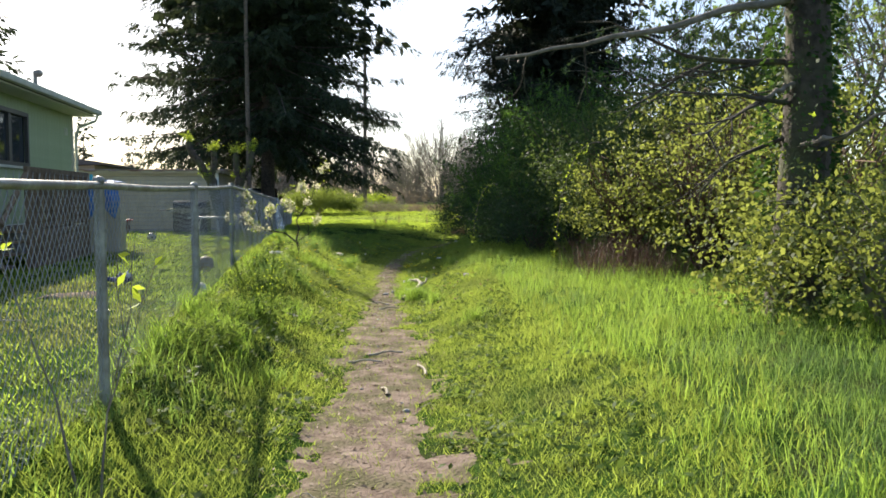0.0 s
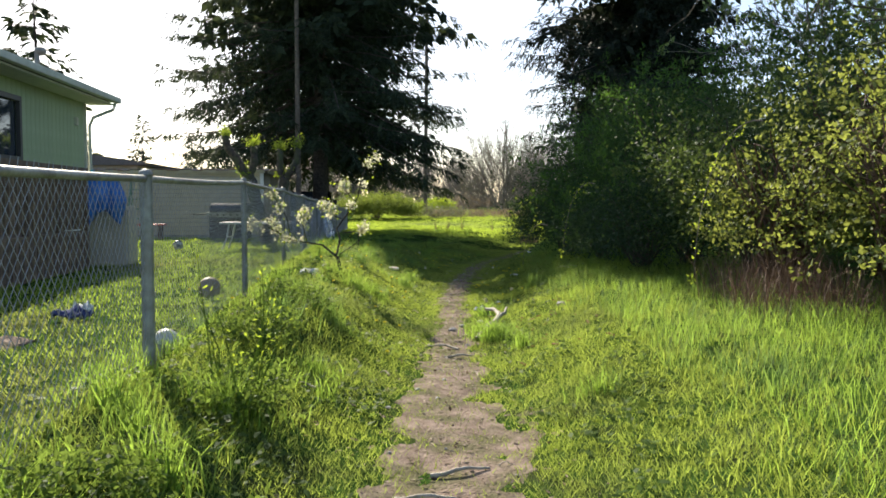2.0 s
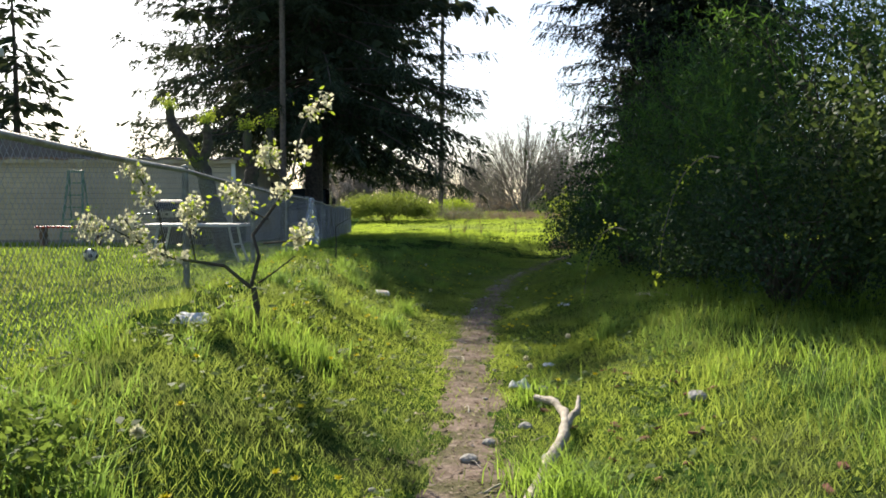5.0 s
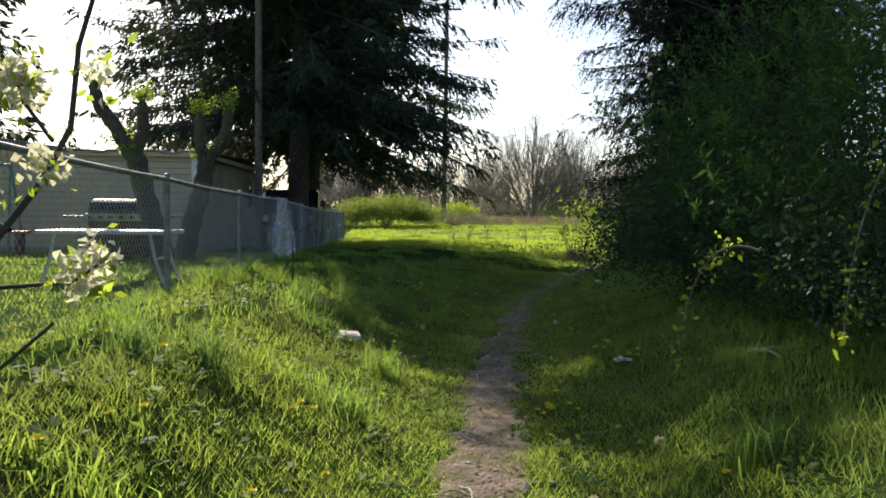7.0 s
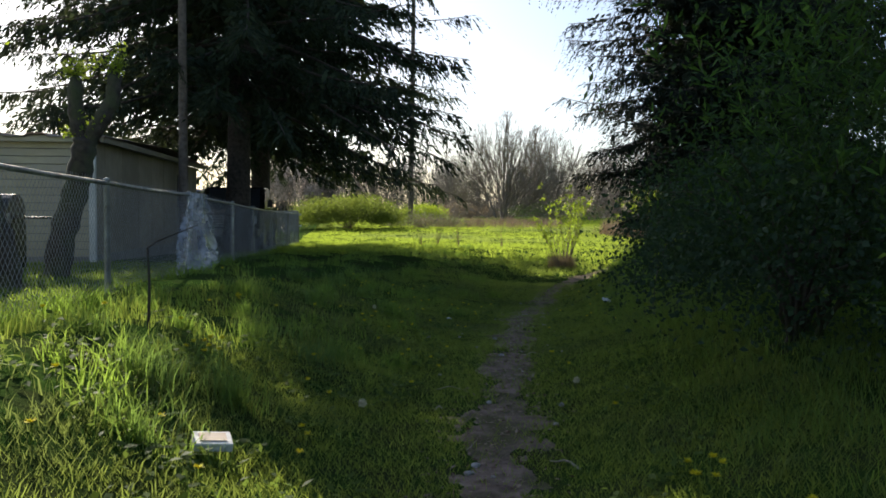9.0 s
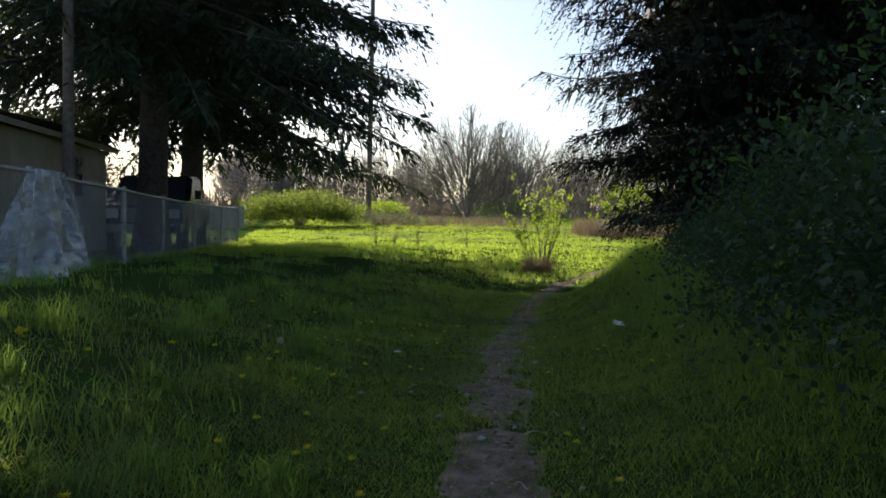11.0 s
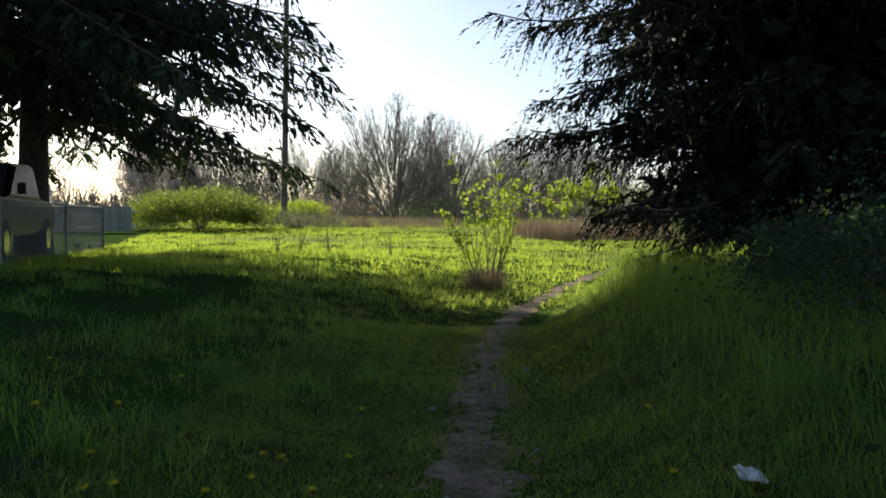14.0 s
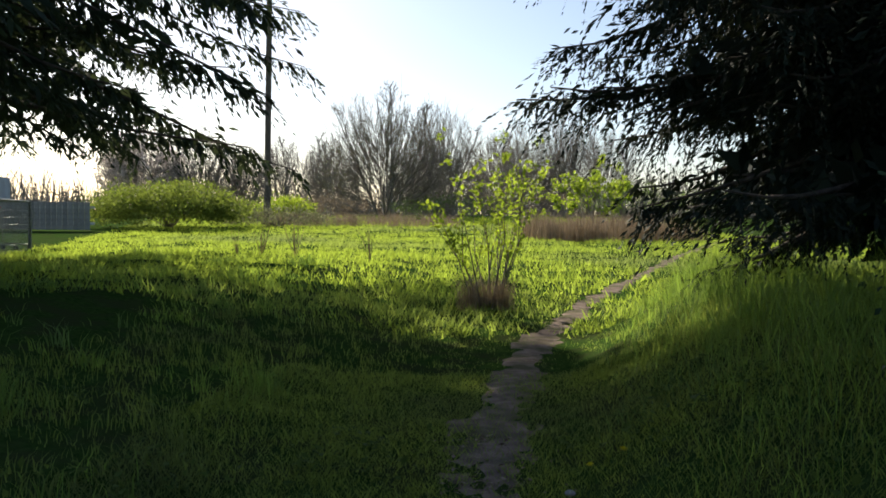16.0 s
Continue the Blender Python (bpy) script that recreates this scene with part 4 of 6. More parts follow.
# ---- bushes ----
def bush(name, rx, ry, H, n, size, leaf, label, seed, stems=22, stem_mat=M_GREYBARK, slim=0.5, lump=0.5, low=0.05, category="bush", shell=0.55, out=0.5, tight=1.0, sprigs=0):
    """A leafy bush round its own foot: arching stems under a lumpy shell of single leaves."""
    global rng
    keep_rng = rng
    rng = np.random.default_rng(seed)
    top = thing(name, Matrix(), label, category)
    paths = []
    for _ in range(stems):
        a, e = rng.uniform(0, 6.283), rng.uniform(0.25, 1.0)
        t = np.linspace(0, 1, 7)
        rr = rng.uniform(0.3, 0.95)
        pts = np.stack([rr * rx * math.cos(a) * t ** 1.1, rr * ry * math.sin(a) * t ** 1.1, -0.1 + H * (0.55 + 0.45 * e) * np.sin(t * (1.2 + 0.5 * e))], 1)
        pts += rng.normal(size=pts.shape) * 0.03 * H
        paths.append((pts, np.linspace(0.022, 0.004, 7)))
    V, Q = tubes(paths, 5)
    part("stem_clump", fast_mesh("stem_clump", V, Q), stem_mat, top)
    # clusters of leaves on twig tips over the shell
    m = max(40, n // 22)
    d = rnd_dirs(m)
    d[:, 2] = np.abs(d[:, 2]) * 1.15 - 0.35
    d /= np.linalg.norm(d, axis=1, keepdims=True)
    az = np.arctan2(d[:, 1], d[:, 0])
    w = 1 + lump * (0.6 * wave(az * 1.3 + d[:, 2], d[:, 2] * 2.2, 0.5, seed) + 0.5 * rng.normal(size=m) * 0.5)
    rad = w * rng.uniform(shell, 1.0, m) ** 0.5
    C = np.stack([d[:, 0] * rx * rad, d[:, 1] * ry * rad, H * 0.42 + d[:, 2] * H * 0.58 * rad], 1)
    C = C[C[:, 2] > low]
    m = len(C)
    per = max(6, n // m)
    cl = rng.uniform(0.08, 0.2, m) * (1 + size * 4) * tight
    P = np.repeat(C, per, 0) + rng.normal(size=(m * per, 3)) * np.repeat(cl, per)[:, None] * np.array([1, 1, 0.75])
    P = P[P[:, 2] > low * 0.5]
    k = len(P)
    outw = P - np.array([0, 0, H * 0.3])
    outw /= np.linalg.norm(outw, axis=1, keepdims=True)
    D = outw * out + rnd_dirs(k)
    L = size * rng.uniform(0.6, 1.4, k)
    V, Q = leaf_quads(P, D, outw * 0.6 + rnd_dirs(k) + np.array([0, 0, 0.5]), L, L * slim * rng.uniform(0.8, 1.2, k), 0.15)
    part("foliage", fast_mesh("foliage", V, Q), leaf, top)
    if sprigs:
        # fresh shoots with whorls of long leaves standing out of the shell
        pick = C[rng.integers(0, m, sprigs)]
        way = pick - np.array([0, 0, H * 0.3])
        way /= np.linalg.norm(way, axis=1, keepdims=True)
        way = way * 0.7 + np.array([0, 0, 0.8]) + rnd_dirs(sprigs) * 0.3
        way /= np.linalg.norm(way, axis=1, keepdims=True)
        sl = rng.uniform(0.15, 0.34, sprigs)
        foot = pick + way * 0.08
        u = rng.uniform(0.15, 1.0, (sprigs, 15))
        P = (foot[:, None, :] + way[:, None, :] * (sl[:, None] * u)[:, :, None]).reshape(-1, 3)
        k = len(P)
        D = np.repeat(way, 15, 0) * 0.7 + rnd_dirs(k)
        L = rng.uniform(0.06, 0.13, k)
        V, Q = leaf_quads(P, D, rnd_dirs(k) + np.array([0, 0, 0.8]), L, L * 0.2, 0.1)
        part("shoot_foliage", fast_mesh("shoot_foliage", V, Q), M_SHOOT, top, "fresh green willow shoots")
    rng = keep_rng
    return top


HG = "hedge of overgrown bushes"
# Leaf material per bush also carries how shaded or sunlit its spot looks.
for bx, by, rx, ry, H, n, size, leaf, lab, slim, low in (
        (2.3, 21.7, 1.95, 1.9, 3.3, 48000, 0.05, M_HEDGE, "large deep green willow-leaved bush beside the path", 0.36, 0.2),
        (2.8, 18.7, 2.0, 2.0, 3.2, 38000, 0.05, M_HEDGE, "large green willow-leaved bush in the hedge", 0.36, 0.2),
        (1.85, 25.4, 1.2, 2.2, 1.35, 34000, 0.036, M_SHADEBUSH, "low green bramble bush beside the path, leaves coloured as shaded", 0.6, 0.05),
        (1.0, 22.6, 1.15, 2.2, 1.4, 34000, 0.036, M_SHADEBUSH, "green bramble bush at the hedge's foot, leaves coloured as shaded", 0.6, 0.05),
        (1.55, 20.0, 0.85, 1.5, 1.0, 14000, 0.036, M_SHADEBUSH, "low bramble growth beside the path, leaves coloured as shaded", 0.6, 0.03),
        (2.2, 28.2, 1.15, 1.6, 1.1, 16000, 0.036, M_SHADEBUSH, "low bramble bush beyond the hedge, leaves coloured as shaded", 0.6, 0.03),
        (1.85, 17.6, 1.1, 1.7, 1.5, 24000, 0.034, M_SHADEBUSH, "bramble bush with the hedge's shade in its leaf colour", 0.6, 0.05),
        (3.2, 16.0, 1.6, 1.9, 2.7, 26000, 0.052, M_HALFSHADE, "tall green leafy bush in the hedge, leaves coloured as half shaded", 0.55, 0.3),
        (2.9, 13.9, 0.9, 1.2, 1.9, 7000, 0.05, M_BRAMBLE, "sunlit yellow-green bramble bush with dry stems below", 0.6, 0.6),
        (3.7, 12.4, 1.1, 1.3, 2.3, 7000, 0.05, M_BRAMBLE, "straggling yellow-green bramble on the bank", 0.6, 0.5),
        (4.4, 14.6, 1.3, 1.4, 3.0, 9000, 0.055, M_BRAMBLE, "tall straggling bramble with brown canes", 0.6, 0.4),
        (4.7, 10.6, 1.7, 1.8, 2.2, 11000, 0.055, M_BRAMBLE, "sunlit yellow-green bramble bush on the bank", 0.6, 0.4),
        (4.4, 29.5, 2.2, 2.4, 1.3, 18000, 0.045, M_SHADEBUSH, "green bush under the cedar, leaves coloured as shaded", 0.55, 0.05),
        (3.0, 31.3, 1.4, 1.6, 0.85, 14000, 0.042, M_SHADEBUSH, "low bramble growth with the cedar's shade in its leaf colour", 0.6, 0.03),
        (4.3, 33.6, 1.6, 1.5, 0.75, 12000, 0.042, M_SHADEBUSH, "low brambles under the cedar, leaves coloured as shaded", 0.6, 0.03),
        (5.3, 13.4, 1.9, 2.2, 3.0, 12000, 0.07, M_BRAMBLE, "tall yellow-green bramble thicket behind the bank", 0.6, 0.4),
        (5.4, 22.0, 2.2, 3.0, 4.4, 16000, 0.11, M_HEDGE, "tall dark green bush behind the hedge", 0.4, 0.3),
        (5.8, 17.5, 2.0, 3.2, 4.0, 14000, 0.11, M_HALFSHADE, "tall green bush behind the brambles, leaves coloured as half shaded", 0.55, 0.3)):
    b = bush("bush", rx, ry, H, int(n * 0.74), size * 1.08, leaf, lab, int(by * 10), slim=slim, low=low, tight=0.55 if leaf is M_BRAMBLE else 0.8, stems=70 if leaf is M_BRAMBLE else 22, stem_mat=M_DEADCANE if leaf is M_BRAMBLE else M_POLLARD, lump=0.85 if leaf is M_BRAMBLE else 0.6, sprigs=380 if leaf is M_HEDGE and size < 0.1 else 30 if leaf is M_SHADEBUSH and by < 25 else 0)
    b["group"] = HG
    put(b, bx, by)
tt = put(bare_tree("tall_tree", 11.5, 4, "tall slender tree with fine pale green leaves behind the hedge", 31, 4, M_FINELEAF, (0.10, 0.18), 14, tilt=0.4, r0=0.12, material=M_GREYBARK, spread=0.5, category="tree"), 9.6, 27)
tt["group"] = "tall trees behind the hedge"
for bx, by, rz, s in ((7.6, 21.5, 70, 0.85), (12.5, 33, 150, 1.0), (10.5, 21, 220, 0.9), (8.2, 15.5, 10, 0.75), (14.0, 25.0, 20, 1.1)):
    copy_thing(tt, pose(bx, by, 0.4, 0, 0, rz) @ Matrix.Diagonal((s, s, s, 1)))
bb = put(bush("bramble_thicket", 2.9, 2.2, 1.75, 24000, 0.10, M_THICKET, "wide mound of sunlit green brambles at the field's edge", 41, slim=0.6, category="bramble", low=0.02), -9.4, 65.5)
put(bush("bush", 1.5, 1.3, 1.15, 5000, 0.12, M_YOUNG, "low bright green bush behind the pole", 42, slim=0.6), -6.4, 80)
put(bush("bush", 2.4, 1.6, 0.75, 4000, 0.09, M_BUD, "low straw-green scrub beside the brambles", 43, slim=0.5), -5.2, 68)
for k, (bx, by, rx, H) in enumerate(((3.5, 82, 3.5, 1.5), (9.5, 86, 4, 1.8), (15, 84, 4, 2.4), (-3.5, 90, 3.0, 1.6), (21, 82, 4, 2.6), (28, 86, 5, 3.0))):
    b = bush("scrub", rx, 2.0, H, 3600, 0.13, M_STRAW if k % 2 else M_FINELEAF, "dry brown scrub under the bare trees", 50 + k, 60, M_TWIG, 0.35, category="scrub")
    b["group"] = "scrub at the field's edge"
    put(b, bx, by)

for bx, by, rx, H in ((-1.85, 8.2, 0.3, 0.26), (-2.1, 9.7, 0.26, 0.24), (-1.8, 6.4, 0.26, 0.22), (-2.2, 11.3, 0.24, 0.2)):
    b = bush("weed_clump", rx, rx * 1.4, H, 1500, 0.034, M_WEED, "dense dark green broad-leaved weeds on the bank", int(by * 10), 10, M_WEED, 0.5, low=0.01, tight=0.3, category="weeds")
    b["group"] = "weed clumps along the fence"
    put(b, bx, by)

# low growth under the near tree, hanging canes on the hedge's face
b = put(bush("bush", 1.3, 1.2, 1.3, 11000, 0.055, M_BRAMBLE, "leafy green undergrowth round the mossy tree", 61, slim=0.6), 3.9, 7.6)
for cx, cy, hx, hz in ((-0.03, 17.55, 0.35, 1.0), (0.15, 23.4, 0.45, 0.95), (0.55, 16.6, 1.0, 1.4), (1.6, 12.4, 2.2, 1.9)):
    z0 = float(land(cx, cy))
    cane = thing("bramble_cane", pose(cx, cy, z0), "arching bramble cane with bright young leaves on the hedge", "bramble", "bramble canes")
    t = np.linspace(0, 1, 12)
    pts = np.stack([(hx - cx) * (1 - t) ** 1.5, 0.25 * np.sin(t * 2), 0.35 + (hz - 0.35) * (1 - t ** 1.8) + 0.1 * np.sin(t * 3.14)], 1)
    V, Q = tubes([(pts, np.linspace(0.008, 0.003, 12))], 5)
    part("cane", fast_mesh("cane", V, Q), M_GREYBARK, cane)
    P = np.repeat(pts[2:], 9, 0)
    P = P + rng.normal(size=P.shape) * 0.04
    L = rng.uniform(0.028, 0.058, len(P))
    V, Q = leaf_quads(P, rnd_dirs(len(P)) + np.array([0, 0, -0.4]), rnd_dirs(len(P)), L, L * 0.55, 0.15)
    part("foliage", fast_mesh("foliage", V, Q), M_YOUNG, cane)

# field shrub with young leaves
shrub = thing("shrub", pose(0.66, 40.2, float(land(0.66, 40.2))), "young upright shrub with fresh yellow-green leaves beside the path", "shrub")
paths, tips = [], []
for k in range(13):
    a, t = rng.uniform(0, 6.283), rng.uniform(0.05, 0.42)
    grow((0.14 * math.cos(a), 0.14 * math.sin(a), -0.05), (math.cos(a) * t, math.sin(a) * t, 1), rng.uniform(0.7, 1.05), 0.013, 2, paths, tips, 0.35, (1, 2), 0.25, 0.75, 0.003)
V, Q = tubes(paths, 5)
part("stem_clump", fast_mesh("stem_clump", V, Q), M_GREYBARK, shrub)
P = np.concatenate([np.repeat(p[0][1:], 11, 0) for p in paths])
P = P[P[:, 2] > 0.45] + rng.normal(size=(int((P[:, 2] > 0.45).sum()), 3)) * 0.035
L = rng.uniform(0.04, 0.09, len(P))
V, Q = leaf_quads(P, rnd_dirs(len(P)) + np.array([0, 0, 0.4]), rnd_dirs(len(P)) + np.array([0, 0, 0.6]), L, L * 0.55, 0.15)
part("foliage", fast_mesh("foliage", V, Q), M_YOUNG, shrub)
x, y, s = clumped(900, 0.35, 0.98, 39.9, 40.5, 9, 0.05)
grass("dry_grass", "dry brown grass round the shrub's foot", x, y, rng.uniform(0.2, 0.55, len(x)), np.full(len(x), 0.006), rng.uniform(0.1, 0.6, len(x)), M_STRAW)

# reeds, dry stalks
x, y, s = clumped(9000, 4.4, 10.0, 57, 63, 14, 0.12)
grass("reeds", "bank of dry brown reeds in the field", x, y, rng.uniform(0.45, 0.9, len(x)) * s, rng.uniform(0.01, 0.02, len(x)), rng.uniform(0.05, 0.35, len(x)), M_STRAW, "reeds")
x, y, s = clumped(5000, -6, 3, 68, 78, 10, 0.15)
grass("dry_grass", "straw-coloured dry grass round the pole", x, y, rng.uniform(0.3, 0.7, len(x)), rng.uniform(0.01, 0.02, len(x)), rng.uniform(0.1, 0.6, len(x)), M_STRAW)
for sx, sy, n, hh in ((-3.2, 47.5, 9, 0.75), (-2.4, 46.5, 6, 0.9), (-0.9, 45.6, 5, 0.6), (-3.8, 48.2, 5, 0.6)):
    st = thing("dry_stalks", pose(sx, sy, float(land(sx, sy))), "thin dry brown weed stalks standing in the grass", "dry stalks", "dry stalks in the field")
    ps = []
    for _ in range(n):
        a, t = rng.uniform(0, 6.283), rng.uniform(0.05, 0.45)
        e = np.array([math.cos(a) * t, math.sin(a) * t, 1.0]) * hh * rng.uniform(0.6, 1.1)
        ps.append((np.array([[0, 0, -0.05], e * 0.5 + rng.normal(size=3) * 0.02, e]), [0.009, 0.006, 0.003]))
    V, Q = tubes(ps, 4)
    part("stalk_clump", fast_mesh("stalk_clump", V, Q), M_STRAW, st)
# dry stems under the yellow-green brambles
x, y, s = clumped(1100, 1.9, 3.4, 11.6, 14.2, 5, 0.08)
grass("dry_stems", "dead brown bramble stems and straw at the bank's foot", x, y, rng.uniform(0.3, 0.9, len(x)), rng.uniform(0.004, 0.008, len(x)), rng.uniform(0.3, 1.4, len(x)), M_DEADCANE, "dry stems")

# ---- near tree over the path's start ----
near = thing("mossy_tree", pose(3.3, 8.3, float(land(3.3, 8.3))), "mossy tree with bare low limbs and a few yellow-green leaves", "tree")
paths, tips = [], []
tp = trunk_path(0, 0, -0.2, 7.5, (0.3, 0.4), 12, 0.08)
V, Q = tubes([(tp, np.linspace(0.27, 0.10, 12))], 14)
part("trunk", smooth(fast_mesh("trunk", V, Q)), M_POLLARD, near, "mossy ivy-clad trunk")
n = 2600
a, h = rng.uniform(0, 6.283, n), rng.uniform(0.0, 4.2, n)
rr = np.interp(h, [0, 7.5], [0.27, 0.10]) + rng.uniform(0.0, 0.16, n)
P = np.stack([np.cos(a) * rr + 0.04 * h, np.sin(a) * rr + 0.05 * h, h], 1)
L = rng.uniform(0.04, 0.09, n)
V, Q = leaf_quads(P, np.stack([np.cos(a), np.sin(a), rng.uniform(-1.2, 0.3, n)], 1), rnd_dirs(n), L, L * 0.7, 0.1)
part("ivy", fast_mesh("ivy", V, Q), M_HEDGE, near, "dark green ivy leaves")
for pts, r in (([(0.1, 0.0, 3.0), (-0.5, -0.1, 2.9), (-1.65, -0.1, 2.62), (-2.8, -0.1, 2.42)], 0.05), ([(0.0, 0.0, 2.2), (-0.2, -0.1, 2.1), (-1.0, -0.15, 1.68)], 0.035), ([(0.0, -0.1, 1.6), (0.3, -0.6, 1.7), (0.6, -1.2, 2.1)], 0.03)):
    pts = np.array(pts)
    t = np.linspace(0, len(pts) - 1, 14)
    fine = np.stack([np.interp(t, np.arange(len(pts)), pts[:, k]) for k in range(3)], 1) + rng.normal(size=(14, 3)) * 0.02
    V, Q = tubes([(fine, np.linspace(r, r * 0.25, 14))], 7)
    part("limb", smooth(fast_mesh("limb", V, Q)), M_GREYBARK, near)
    for q in (4, 6, 8, 10, 12):
        grow(fine[q], (rng.normal() * 0.6 - 0.4, rng.normal() * 0.5, -0.35), 0.35, 0.010, 2, paths, tips, 0.5, (1, 2), -0.02, 0.7, 0.003)
for z0, way, ln, r in ((2.4, (-1.0, 0.35, 0.18), 1.1, 0.035), (2.0, (-0.9, -0.5, 0.05), 0.8, 0.03), (1.75, (-0.8, 0.1, -0.12), 0.7, 0.026), (2.9, (-0.9, 0.0, 0.35), 1.0, 0.04), (3.1, (0.4, -0.9, 0.4), 1.3, 0.05), (3.6, (0.8, 0.5, 0.5), 1.5, 0.06), (3.3, (-0.6, 0.8, 0.4), 1.2, 0.05), (4.5, (-0.7, -0.5, 0.6), 1.4, 0.05), (5.5, (0.3, 0.7, 0.8), 1.3, 0.05)):
    grow((0.1, 0.1, z0), way, ln, r, 3, paths, tips, 0.5, (2, 3), 0.0, 0.68, 0.004)
V, Q = tubes(paths, 5)
part("limb_frame", fast_mesh("limb_frame", V, Q), M_POLLARD, near)
P = np.concatenate([np.repeat(t[2][1:], 3, 0) for t in tips])
P = P[(rng.random(len(P)) < 0.55) & (P[:, 0] > -0.5)] + 0.0
P = P + rng.normal(size=P.shape) * 0.05
L = rng.uniform(0.05, 0.10, len(P))
V, Q = leaf_quads(P, rnd_dirs(len(P)) + np.array([0, 0, -0.2]), rnd_dirs(len(P)), L, L * 0.55, 0.15)
part("foliage", fast_mesh("foliage", V, Q), M_YOUNG, near)
# sapling by the fence at the start
sap = thing("sapling", pose(-1.5, 3.55, float(land(-1.5, 3.55))), "thin sapling with sparse yellow-green leaves by the fence", "sapling")
paths, tips = [], []
grow((0, 0, -0.1), (-0.05, 0.0, 1), 0.55, 0.008, 3, paths, tips, 0.35, (1, 2), 0.3, 0.8, 0.003)
grow((0.05, 0.05, -0.1), (0.12, 0.1, 1), 0.45, 0.007, 3, paths, tips, 0.35, (1, 2), 0.3, 0.8, 0.003)
V, Q = tubes(paths, 5)
part("stem_clump", fast_mesh("stem_clump", V, Q), M_GREYBARK, sap)
P = np.concatenate([np.repeat(p[0][2:], 2, 0) for p in paths])
P = P[P[:, 2] > 0.5]
L = rng.uniform(0.04, 0.08, len(P))
V, Q = leaf_quads(P, rnd_dirs(len(P)) + np.array([0, 0, -0.3]), rnd_dirs(len(P)), L, L * 0.4, 0.15)
part("foliage", fast_mesh("foliage", V, Q), M_YOUNG, sap)

# ---- apple tree in blossom by the path ----
apple = thing("apple_tree", pose(-2.52, 15.0, float(land(-2.52, 15.0))), "small young apple tree in white blossom beside the fence", "apple tree")
limbs = [[(0, 0, -0.1), (0.0, 0.0, 0.12), (-0.02, 0.02, 0.26)],
         [(-0.02, 0.02, 0.26), (-0.28, 0.0, 0.42), (-0.75, -0.1, 0.50), (-0.98, -0.12, 0.62), (-1.1, -0.15, 0.80)],
         [(-0.02, 0.02, 0.26), (0.03, 0.05, 0.5), (-0.04, 0.1, 0.68), (0.18, 0.15, 0.95), (0.30, 0.15, 1.15), (0.38, 0.1, 1.42), (0.50, 0.05, 1.62), (0.62, 0.0, 1.72)],
         [(0.1, 0.12, 0.8), (-0.1, 0.2, 0.85), (-0.3, 0.22, 1.02)],
         [(-0.5, -0.05, 0.46), (-0.62, 0.05, 0.75), (-0.6, 0.1, 0.92)],
         [(-0.85, -0.1, 0.55), (-1.2, -0.2, 0.72), (-1.45, -0.25, 0.78)],
         [(-0.75, -0.1, 0.5), (-0.9, 0.05, 0.85), (-1.1, 0.1, 1.12), (-1.2, 0.1, 1.2)],
         [(0.05, 0.1, 0.6), (0.35, 0.1, 0.62), (0.48, 0.05, 0.7)],
         [(0.25, 0.15, 1.1), (0.1, 0.2, 1.25), (0.05, 0.2, 1.34)],
         [(0.03, 0.03, 0.30), (0.2, -0.05, 0.40), (0.42, -0.1, 0.52)]]
limbs = [np.array(l) * np.array([0.78, 1, 0.88]) for l in limbs]
V, Q = tubes([(np.array(l) + rng.normal(size=(len(l), 3)) * 0.006, np.linspace(0.026 if i == 0 else 0.015 if i < 3 else 0.007, 0.022 if i == 0 else 0.005, len(l))) for i, l in enumerate(limbs)], 7)
part("branch_frame", smooth(fast_mesh("branch_frame", V, Q)), M_POLLARD, apple)
C = []
for i, l in enumerate(limbs[1:9]):
    l = np.array(l)
    for f in np.linspace(0.45 if len(l) > 3 else 0.6, 1.0, 3 + len(l)):
        q = f * (len(l) - 1)
        a = min(int(q), len(l) - 2)
        C.append(l[a] + (l[a + 1] - l[a]) * (q - a))
C = np.array(C)
C = C + rng.normal(size=C.shape) * 0.02
C = C[rng.random(len(C)) < 0.8]
P = np.repeat(C, 34, 0) + rng.normal(size=(len(C) * 34, 3)) * 0.032
L = rng.uniform(0.026, 0.042, len(P))
V, Q = leaf_quads(P, rnd_dirs(len(P)), rnd_dirs(len(P)), L, L * 0.85, 0.2)
part("blossom", fast_mesh("blossom", V, Q), M_PETAL, apple, "white blossom clusters")
P = np.repeat(C, 11, 0) + rng.normal(size=(len(C) * 11, 3)) * 0.05
L = rng.uniform(0.03, 0.055, len(P))
V, Q = leaf_quads(P, rnd_dirs(len(P)), rnd_dirs(len(P)), L, L * 0.5, 0.15)
part("foliage", fast_mesh("foliage", V, Q), M_YOUNG, apple, "fresh yellow-green leaves")


